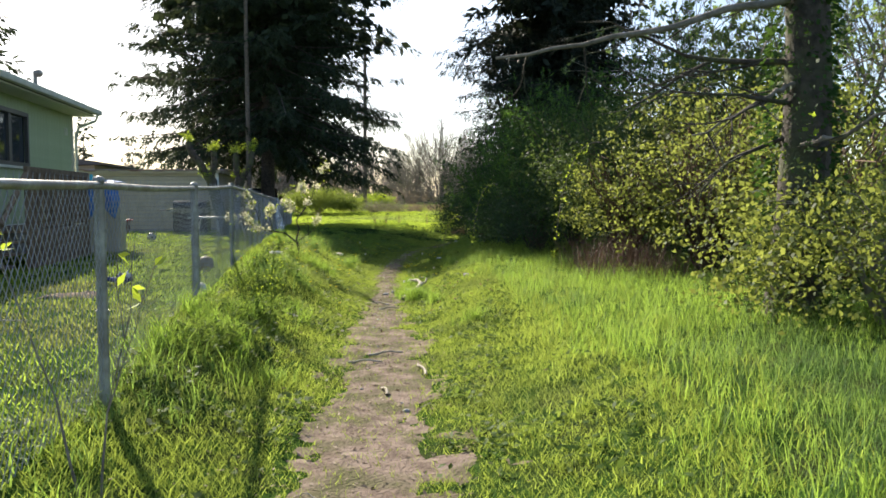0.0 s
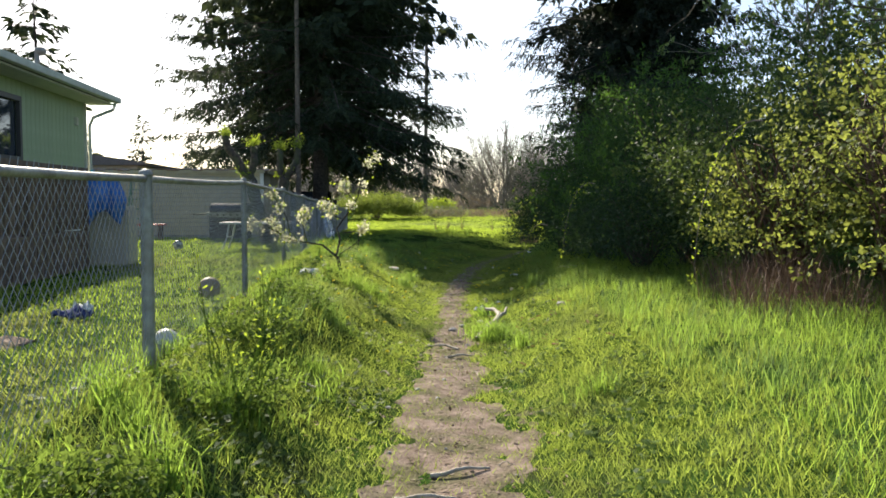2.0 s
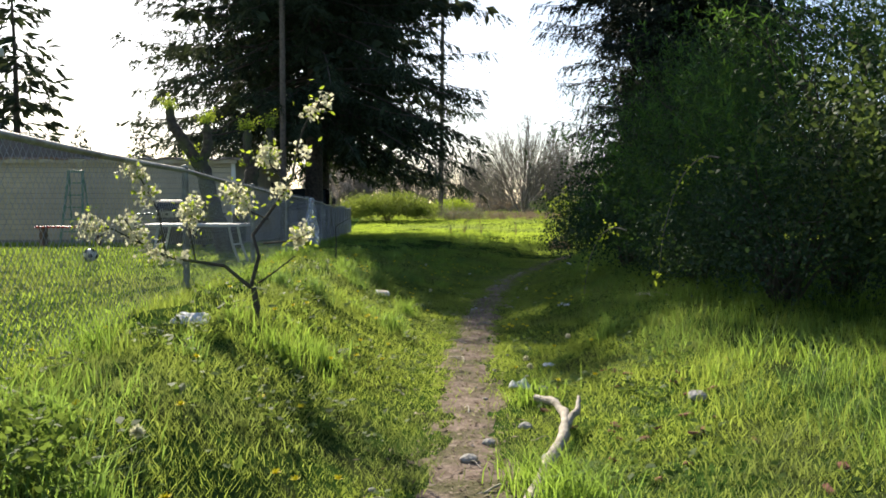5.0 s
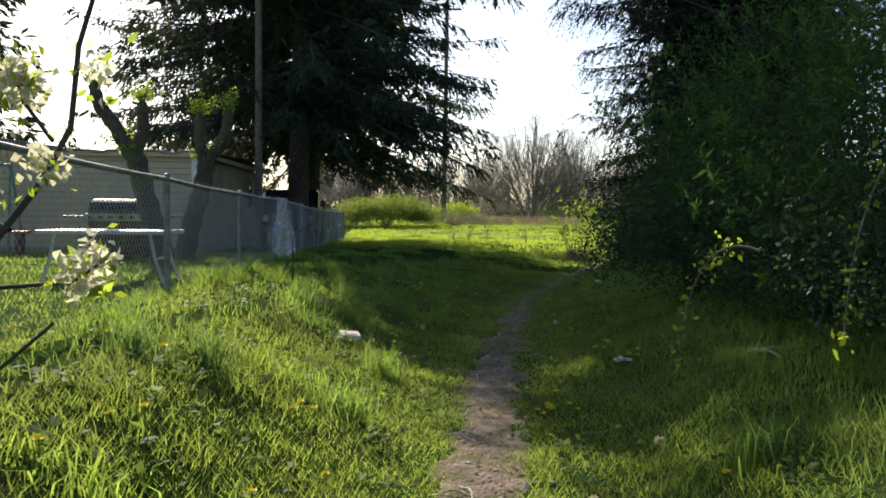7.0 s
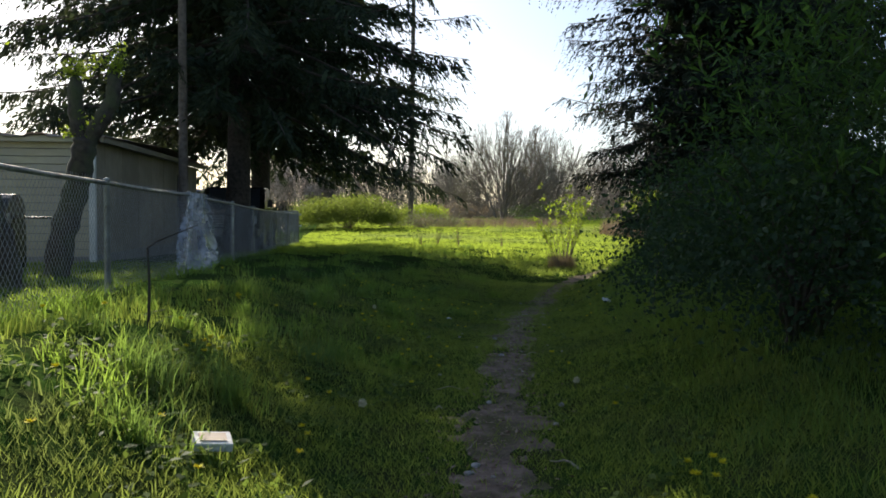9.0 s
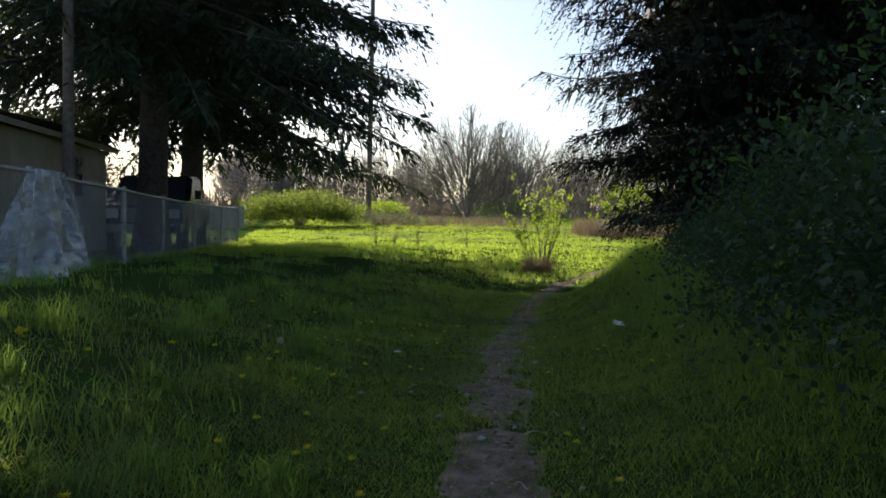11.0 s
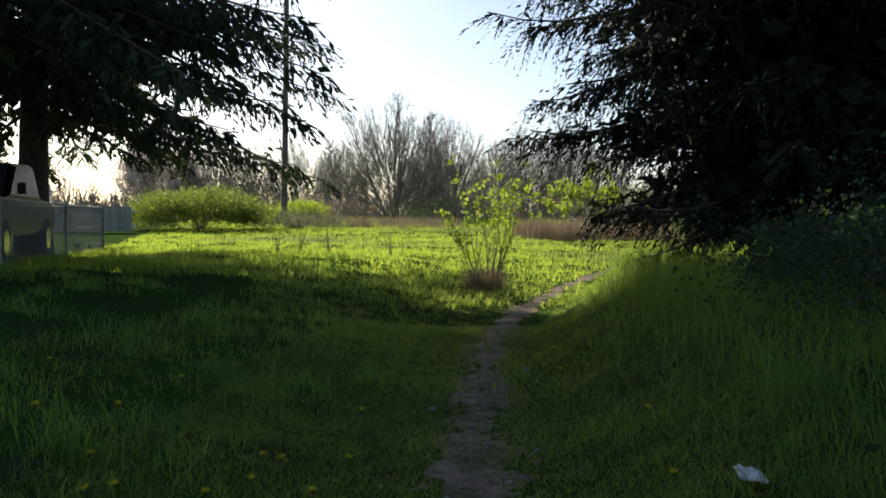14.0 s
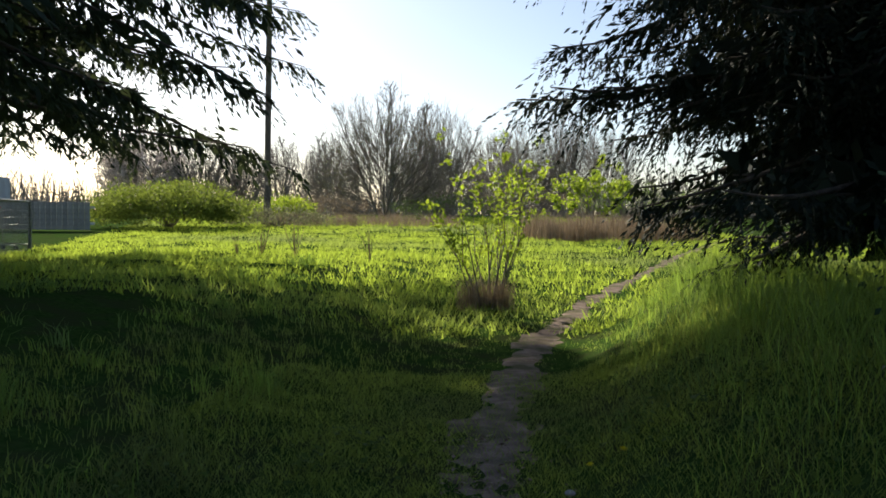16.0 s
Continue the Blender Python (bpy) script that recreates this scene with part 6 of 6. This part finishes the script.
for sx in (-1, 1):
    part("rail", rod((sx * 0.26, -0.28, 0), (sx * 0.16, 0.12, 1.75), 0.03, sides=6), M_LADDER, lad)
    part("rear_leg", rod((sx * 0.25, 0.55, 0), (sx * 0.16, 0.16, 1.72), 0.022, sides=6), M_LADDER, lad)
for k in range(5):
    f = (k + 1) / 6
    part("rung", box(0.5 - 0.2 * f, 0.09, 0.03, 0, -0.28 + 0.4 * f, 1.75 * f), M_LADDER, lad)
part("top_cap", box(0.36, 0.16, 0.05, 0, 0.14, 1.73, 0.008), M_LADDER, lad)
bench = thing("bench", pose(-10.6, 27.6, float(land(-10.6, 27.6)), 0, 0, 6), "low bench with a red seat board on the lawn", "bench")
part("seat", box(1.5, 0.3, 0.05, 0, 0, 0.4, 0.008), M_RED, bench)
for sx in (-0.6, 0.6):
    part("leg", box(0.08, 0.26, 0.4, sx, 0, 0.0), M_WOOD, bench)


# ---- balls, clothes, litter ----
def ball(x, y, r, base, patch, label):
    top = thing("ball", pose(x, y, float(land(x, y)) + r * 0.97, 20, 35, 10), label, "ball", "balls on the lawn")
    b = bmesh.new()
    bmesh.ops.create_icosphere(b, subdivisions=3, radius=r)
    b.faces.ensure_lookup_table()
    part("cover", smooth_bm(b), base, top)
    ico = bmesh.new()
    bmesh.ops.create_icosphere(ico, subdivisions=1, radius=1)
    dirs = [v.co.normalized() for v in ico.verts]
    ico.free()
    for d in dirs:
        if patch is not base:
            p = bmesh.new()
            bmesh.ops.create_circle(p, cap_ends=True, segments=5, radius=r * 0.36, matrix=Matrix.Translation(d * r * 0.955) @ d.to_track_quat("Z", "Y").to_matrix().to_4x4())
            ext = bmesh.ops.extrude_face_region(p, geom=list(p.faces))
            bmesh.ops.translate(p, vec=d * r * 0.05, verts=[e for e in ext["geom"] if isinstance(e, bmesh.types.BMVert)])
            part("panel", p, patch, top)
    return top


def smooth_bm(b):
    for f in b.faces:
        f.smooth = True
    return b


ball(-3.49, 12.75, 0.12, M_TAN, M_TAN, "scuffed tan football on the lawn")
ball(-7.5, 22.4, 0.11, M_BALLW, M_BALLB, "black and white football on the lawn")
ball(-2.62, 9.33, 0.085, M_BALLW, M_BALLW, "plain white ball by the fence")


def crumpled(name, x, y, sx, sy, h, material, label, category, seed, dz=0.0, tilt=(0, 0, 0), thick=0.004):
    g = 15
    u, v = np.meshgrid(np.linspace(-1, 1, g), np.linspace(-1, 1, g))
    w = 1 + 0.12 * wave(np.arctan2(v, u), u * 0, 0.8, seed)
    zz = h * (0.5 + 0.5 * wave(u, v, 0.55, seed)) * (1.05 - 0.6 * np.maximum(abs(u), abs(v)) ** 2)
    idx = np.arange(g - 1)[:, None] * g + np.arange(g - 1)[None, :]
    me = smooth(fast_mesh(name, np.stack([u * sx / 2 * w, v * sy / 2 * w, zz], -1), np.stack([idx, idx + 1, idx + g + 1, idx + g], -1).reshape(-1, 4)))
    ob = part(name, me, material, m=pose(x, y, float(land(x, y)) + dz, *tilt))
    sol = ob.modifiers.new("thickness", "SOLIDIFY")
    sol.thickness = thick
    return tagged(ob, label, category)


crumpled("cloth", -4.1, 10.95, 0.30, 0.24, 0.14, M_CLOTHB, "crumpled navy blue clothes lying on the lawn", "clothes", 3, 0.03, thick=0.02)
crumpled("cloth", -4.05, 11.05, 0.15, 0.13, 0.15, M_PAPER, "white cloth heaped on the navy clothes", "clothes", 5, 0.06, thick=0.01)
crumpled("paper", -2.8, 14.55, 0.24, 0.19, 0.08, M_PAPER, "crumpled white paper lying in the bank's grass", "paper", 8, 0.02, (14, 0, 10))
crumpled("paper", -0.66, 15.4, 0.16, 0.12, 0.09, M_PAPER, "crumpled white paper in the grass beside the path", "paper", 19, 0.015)
crumpled("paper", -1.75, 27.6, 0.07, 0.05, 0.02, M_PAPER, "scrap of white paper in the grass", "paper", 9, 0.01)
crumpled("wrapper", 0.38, 28.5, 0.12, 0.09, 0.06, M_PAPER, "white wrapper lying in the grass", "wrapper", 11, 0.05, (20, 10, 0))
crumpled("wrapper", -0.15, 19.6, 0.14, 0.1, 0.06, M_PAPER, "small white wrapper beside the path", "wrapper", 12, 0.02)
crumpled("wrapper", -0.42, 16.3, 0.10, 0.08, 0.04, M_PAPER, "small white scrap beside the path", "wrapper", 14, 0.0)
carton = thing("carton", pose(-2.44, 20.13, float(land(-2.44, 20.13)) + 0.05, 12, 6, 25), "flattened white carton with a brown print in the grass", "carton")
part("body", box(0.17, 0.13, 0.04, 0, 0, 0, 0.006), M_PAPER, carton)
part("print", box(0.12, 0.08, 0.004, 0, 0, 0.041), M_CARD, carton)
mound = crumpled("dirt_mound", -4.12, 9.62, 0.62, 0.42, 0.09, M_DIRT, "small bare heap of brown dirt on the lawn", "dirt", 2, -0.02)

# bleached log and fallen sticks
log = thing("fallen_branch", pose(-0.44, 13.7, float(land(-0.44, 13.7)) + 0.02, 0, 0, 0) @ Matrix.Diagonal((0.7, 0.9, 0.8, 1)), "bleached grey forked branch lying beside the path", "branch")
for pts, r in (([(-0.25, -1.0, -0.02), (-0.12, -0.5, 0.06), (0.02, 0.0, 0.10), (0.08, 0.4, 0.13), (-0.02, 0.7, 0.16), (-0.16, 0.85, 0.15)], 0.055), ([(0.05, 0.2, 0.11), (0.17, 0.5, 0.14), (0.2, 0.7, 0.2)], 0.035)):
    t = np.linspace(0, len(pts) - 1, len(pts) * 3)
    pa = np.stack([np.interp(t, np.arange(len(pts)), np.array(pts)[:, k]) for k in range(3)], 1) + rng.normal(size=(len(pts) * 3, 3)) * 0.006
    V, Q = tubes([(pa, np.linspace(r, r * 0.45, len(pa)) * (1 + 0.15 * np.sin(np.arange(len(pa)) * 1.9)))], 9)
    part("limb", smooth(fast_mesh("limb", V, Q)), M_DEADWOOD, log)
rng2 = np.random.default_rng(99)


def stick(x, y, ln, rz, r=0.009, dz=0.03):
    t = np.linspace(-0.5, 0.5, 6)
    pts = np.stack([ln * t, 0.05 * ln * np.sin(t * 5 + x), 0.012 * np.cos(t * 7)], 1)
    V, Q = tubes([(pts, np.linspace(r, r * 0.5, 6))], 6)
    ob = part("stick", fast_mesh("stick", V, Q), M_DEADWOOD, m=pose(x, y, float(land(x, y)) + dz, 0, 0, rz))
    return tagged(ob, "dry pale stick lying on the dirt", "stick", "sticks on the ground")


for k in range(46):
    sy = rng2.uniform(3, 30)
    stick(float(path_x(sy)) + rng2.normal() * 0.35, sy, rng2.uniform(0.06, 0.28), rng2.uniform(0, 180), rng2.uniform(0.003, 0.008), 0.018)
for sx, sy, ln, rz in ((-0.55, 8.05, 0.34, 25), (-0.7, 7.6, 0.3, 5), (-0.95, 12.3, 0.4, 150), (-0.75, 11.8, 0.3, 20), (-4.3, 7.5, 1.4, 8), (-4.5, 7.2, 0.9, 14), (-0.45, 6.4, 0.25, 100), (-0.2, 7.3, 0.5, 95), (0.82, 18.85, 0.36, -20), (0.7, 18.7, 0.3, -60)):
    stick(sx, sy, ln, rz, 0.014)


def stone(x, y, s):
    b = bmesh.new()
    bmesh.ops.create_icosphere(b, subdivisions=2, radius=s)
    for v in b.verts:
        v.co *= 1 + 0.3 * noise.noise(v.co * (2 / s) + Vector((x, y, 0)))
        v.co.z *= 0.55
    ob = part("stone", b, M_STONE, m=pose(x, y, float(land(x, y)) + s * 0.12 + 0.01, 0, 0, x * 900))
    return tagged(ob, "small grey stone on the path", "stone", "stones on the path")


for k in range(70):
    sy = rng2.uniform(3, 33)
    stone(float(path_x(sy)) + rng2.normal() * 0.3, sy, rng2.uniform(0.008, 0.026))
for sx, sy, s in ((-0.5, 15.3, 0.06), (-0.62, 14.3, 0.045), (0.35, 14.05, 0.06), (-0.5, 13.6, 0.05), (-0.92, 13.55, 0.05), (-0.83, 13.9, 0.04)):
    stone(sx, sy, s)
# reddish bark scraps
for k in range(40):
    sx, sy = (0.05 + rng2.normal() * 0.28, 14.2 + rng2.normal() * 0.75) if k % 4 else (0.0 + rng2.normal() * 0.35, 11.6 + rng2.normal() * 0.5)
    b = box(rng2.uniform(0.03, 0.08), rng2.uniform(0.02, 0.045), 0.014, 0, 0, 0, 0.004)
    ob = part("bark_chip", b, M_REDBARK, m=pose(sx, sy, float(land(sx, sy)) + 0.008, rng2.uniform(-25, 25), rng2.uniform(-25, 25), rng2.uniform(0, 180)))
    tagged(ob, "reddish brown bark chip in the grass", "bark chip", "bark chips beside the path")

# dandelions
fl = np.random.default_rng(5)


def dandelion(x, y, h, yellow=True):
    z = float(land(x, y))
    top = thing("dandelion", pose(x, y, z), "yellow dandelion in flower in the grass" if yellow else "white dandelion clock in the grass", "dandelion", "dandelions")
    V, Q = tubes([(np.array([(0, 0, -0.02), (0.005, 0, h * 0.5), (0, 0.004, h)]), [0.003, 0.0025, 0.002])], 4)
    part("stem", fast_mesh("stem", V, Q), M_WEED, top)
    n = 36
    if yellow:
        a = fl.uniform(0, 6.283, n)
        D = np.stack([np.cos(a), np.sin(a), fl.uniform(0.1, 1.2, n)], 1)
        V, Q = leaf_quads(np.tile([[0, 0, h]], (n, 1)), D, np.tile([[0, 0, 1.0]], (n, 1)) + 0.01, np.full(n, 0.026), np.full(n, 0.008))
    else:
        D = fl.normal(size=(n * 3, 3))
        V, Q = leaf_quads(np.tile([[0, 0, h]], (n * 3, 1)), D, fl.normal(size=(n * 3, 3)), np.full(n * 3, 0.03), np.full(n * 3, 0.008))
    part("flower_head", fast_mesh("flower_head", V, Q), M_YELLOW if yellow else M_PETAL, top)


for k in range(110):
    y0 = fl.uniform(11, 31)
    x0 = float(path_x(y0)) - abs(fl.normal()) * 1.1 - 0.5
    if x0 > float(fence_x(y0)) - 0.6:
        dandelion(x0, y0, fl.uniform(0.06, 0.15), fl.random() < 0.97)
for k in range(26):
    y0 = fl.uniform(15, 33)
    dandelion(float(path_x(y0)) + 0.35 + abs(fl.normal()) * 0.35, y0, fl.uniform(0.05, 0.12), fl.random() < 0.9)

for cx, cy, k in ((-0.75, 18.1, 9), (-0.3, 19.95, 5), (-0.1, 19.3, 4), (-2.1, 17.0, 4), (-2.98, 21.7, 9), (-3.1, 29.4, 5), (-2.36, 27.2, 5), (-3.6, 24.6, 5)):
    for _ in range(k):
        dandelion(cx + fl.normal() * 0.07, cy + fl.normal() * 0.1, fl.uniform(0.08, 0.15))

# clear plastic sheet on the fence
fx0, fy0 = float(fence_x(28.8)), 28.8
g = 26
u, v = np.meshgrid(np.linspace(-1, 1, g), np.linspace(0, 1, g))
wdt = 0.6 + 1.2 * v ** 0.9
sy = u * wdt * 1.0
sxx = 0.05 + 0.06 * np.sin(u * 8 + v * 3) * v + 0.22 * v ** 2 * (1 - np.abs(u)) + 0.03 * np.sin(u * 17 - v * 6)
szz = fence_top(28.5) + 0.03 - (1.12 + 0.08 * np.cos(u * 6)) * v
idx = np.arange(g - 1)[:, None] * g + np.arange(g - 1)[None, :]
sheet = part("plastic_sheet", smooth(fast_mesh("plastic_sheet", np.stack([fx0 + sxx - FENCE_K * sy, fy0 + sy, szz], -1), np.stack([idx, idx + 1, idx + g + 1, idx + g], -1).reshape(-1, 4))), M_FILM)
tagged(sheet, "crumpled clear plastic sheet hung over the chain-link fence", "plastic sheet")
# fallen branch standing against the bank
ds = thing("dead_sapling", pose(-3.4, 21.8, float(land(-3.4, 21.8))), "thin dead sapling leaning by the fence", "sapling")
V, Q = tubes([(np.array([(0, 0, -0.05), (0.01, 0.0, 0.28), (0.0, 0.0, 0.52), (0.02, 0.1, 0.56), (0.12, 0.6, 0.66)]), [0.010, 0.009, 0.007, 0.006, 0.004])], 6)
part("stem", fast_mesh("stem", V, Q), M_POLLARD, ds)
# weed clump with tall stems on the bank
wd = thing("flowering_weed", pose(-1.75, 8.1, float(land(-1.75, 8.1))), "tall weed with thin stems and small yellow-green leaves", "weed")
paths, tips = [], []
for k in range(9):
    a = fl.uniform(0, 6.283)
    grow((0.1 * math.cos(a), 0.1 * math.sin(a), -0.03), (0.22 * math.cos(a), 0.22 * math.sin(a), 1), fl.uniform(0.35, 0.6), 0.006, 1, paths, tips, 0.3, (1, 2), 0.2, 0.7, 0.002)
V, Q = tubes(paths, 4)
part("stem_clump", fast_mesh("stem_clump", V, Q), M_WEED, wd)
P = np.concatenate([np.repeat(p[0], 3, 0) for p in paths])
P = P + rng.normal(size=P.shape) * 0.03
L = rng.uniform(0.018, 0.036, len(P))
V, Q = leaf_quads(P, rnd_dirs(len(P)) + np.array([0, 0, 0.3]), rnd_dirs(len(P)), L, L * 0.4, 0.1)
part("foliage", fast_mesh("foliage", V, Q), M_YOUNG, wd)
# shopping cart in the fence corner
cart = thing("shopping_cart", pose(-9.35, 50.0, float(land(-9.35, 50.0)), 0, 0, 70), "old steel wire shopping cart in the fence corner", "shopping cart")
bk = []
for k in range(12):
    f = k / 11
    yv = -0.45 + 0.9 * f
    hw_, zb = 0.20 + 0.07 * f, 0.42 + 0.05 * (1 - f)
    bk.append((np.array([(-hw_ - 0.05, yv, 0.92), (-hw_, yv, zb), (hw_, yv, zb), (hw_ + 0.05, yv, 0.92)]), np.full(4, 0.006)))
for zz, wv in ((0.92, 0.05), (0.76, 0.03), (0.6, 0.015)):
    bk.append((np.array([(-0.2 - wv, -0.45, zz), (-0.27 - wv, 0.45, zz), (0.27 + wv, 0.45, zz), (0.2 + wv, -0.45, zz), (-0.2 - wv, -0.45, zz)]), np.full(5, 0.007)))
V, Q = tubes(bk, 5)
part("basket", fast_mesh("basket", V, Q), M_STEEL, cart)
V, Q = tubes([(np.array([(sx, 0.5, 1.0), (sx, 0.42, 0.45), (sx, 0.4, 0.15), (sx, -0.4, 0.12)]), np.full(4, 0.013)) for sx in (-0.24, 0.24)], 6)
part("frame", fast_mesh("frame", V, Q), M_STEEL, cart)
part("handle", rod((-0.3, 0.52, 1.0), (0.3, 0.52, 1.0), 0.018, sides=8), M_RED, cart)
for sx in (-0.22, 0.22):
    for wy in (-0.38, 0.38):
        part("wheel", rod((sx - 0.015, wy, 0.06), (sx + 0.015, wy, 0.06), 0.06, sides=12), M_RUBBER, cart)

# ---- far woods ----
fw = np.random.default_rng(77)
n = 3600
wx, wy = fw.uniform(-75, 95, n), fw.uniform(122, 165, n)
hh = fw.uniform(2.5, 7.5, n) * (0.75 + 0.3 * np.sin(wx * 0.21) + 0.15 * np.sin(wx * 0.63))
paths = []
for k in range(n):
    b = np.array([wx[k], wy[k], 0.7])
    d = np.array([fw.normal() * 0.28, fw.normal() * 0.28, 1.0])
    paths.append((np.array([b, b + d * hh[k] * 0.55, b + d * hh[k] * 0.55 + np.array([fw.normal() * 0.15, 0, 0.45]) * hh[k]]), [0.10, 0.06, 0.02]))
V, Q = tubes(paths, 3)
tagged(part("far_woods", fast_mesh("far_woods", V, Q), M_TWIG), "hazy line of bare grey-brown woods on the horizon", "woods", kind="stuff")
n = 18000
px_, py2 = fw.uniform(-75, 95, n), fw.uniform(120, 165, n)
pz_ = 0.6 + fw.random(n) ** 1.3 * 6.2 * (0.75 + 0.3 * np.sin(px_ * 0.21) + 0.15 * np.sin(px_ * 0.63))
L = fw.uniform(0.2, 0.5, n)
V, Q = leaf_quads(np.stack([px_, py2, pz_], 1), fw.normal(size=(n, 3)), fw.normal(size=(n, 3)), L, L * 0.35)
tagged(part("far_thicket", fast_mesh("far_thicket", V, Q), M_FARTWIG), "hazy brown twigs and early leaves of the far woods", "woods", kind="stuff")

# ---- litter on the path ----
n = 9000
ly = fw.uniform(1.5, 34, n) ** 1.0
lx = path_x(ly) + fw.normal(size=n) * path_w(ly) * 0.75
P = np.stack([lx, ly, land(lx, ly) + 0.016], 1)
D = fw.normal(size=(n, 3)) * np.array([1, 1, 0.18])
L = fw.uniform(0.012, 0.05, n)
V, Q = leaf_quads(P, D, fw.normal(size=(n, 3)) * 0.35 + np.array([0, 0, 1.0]), L, L * fw.uniform(0.15, 0.5, n), 0.1)
tagged(part("leaf_litter", fast_mesh("leaf_litter", V, Q), M_LITTER), "brown leaf litter and wood chips on the path", "litter", kind="stuff")

# ---- denser tufts standing out of the short grass ----
tx_, ty_, th_ = [], [], []
spots = [(-0.5, 12.8, 0.3), (-0.62, 13.15, 0.26), (-0.35, 12.75, 0.26), (-0.42, 13.0, 0.26), (-0.55, 14.95, 0.24), (-0.15, 12.2, 0.2), (0.3, 9.6, 0.2), (0.1, 16.6, 0.26), (-2.0, 19.2, 0.26), (-2.6, 21.0, 0.28), (-1.9, 17.6, 0.24), (-3.0, 22.8, 0.3), (-1.75, 8.0, 0.3), (-2.15, 10.6, 0.3), (-2.0, 6.2, 0.34)]
spots += [(float(path_x(v)) - fw.uniform(0.8, 3.2), v, fw.uniform(0.16, 0.3)) for v in fw.uniform(5, 34, 60)]
for cx_, cy_, ch in spots:
    if cx_ > float(fence_x(cy_)) + 0.1:
        k = 150
        rr, aa = np.abs(fw.normal(size=k)) * 0.11, fw.uniform(0, 6.283, k)
        tx_.append(cx_ + rr * np.cos(aa))
        ty_.append(cy_ + rr * np.sin(aa))
        th_.append(ch * fw.uniform(0.6, 1.25, k))
x, y, h = np.concatenate(tx_), np.concatenate(ty_), np.concatenate(th_)
grass("grass_tufts", "dense darker green grass tufts on the bank", x, y, h, fw.uniform(0.005, 0.009, len(x)), fw.uniform(0.2, 1.1, len(x)), M_TALL)
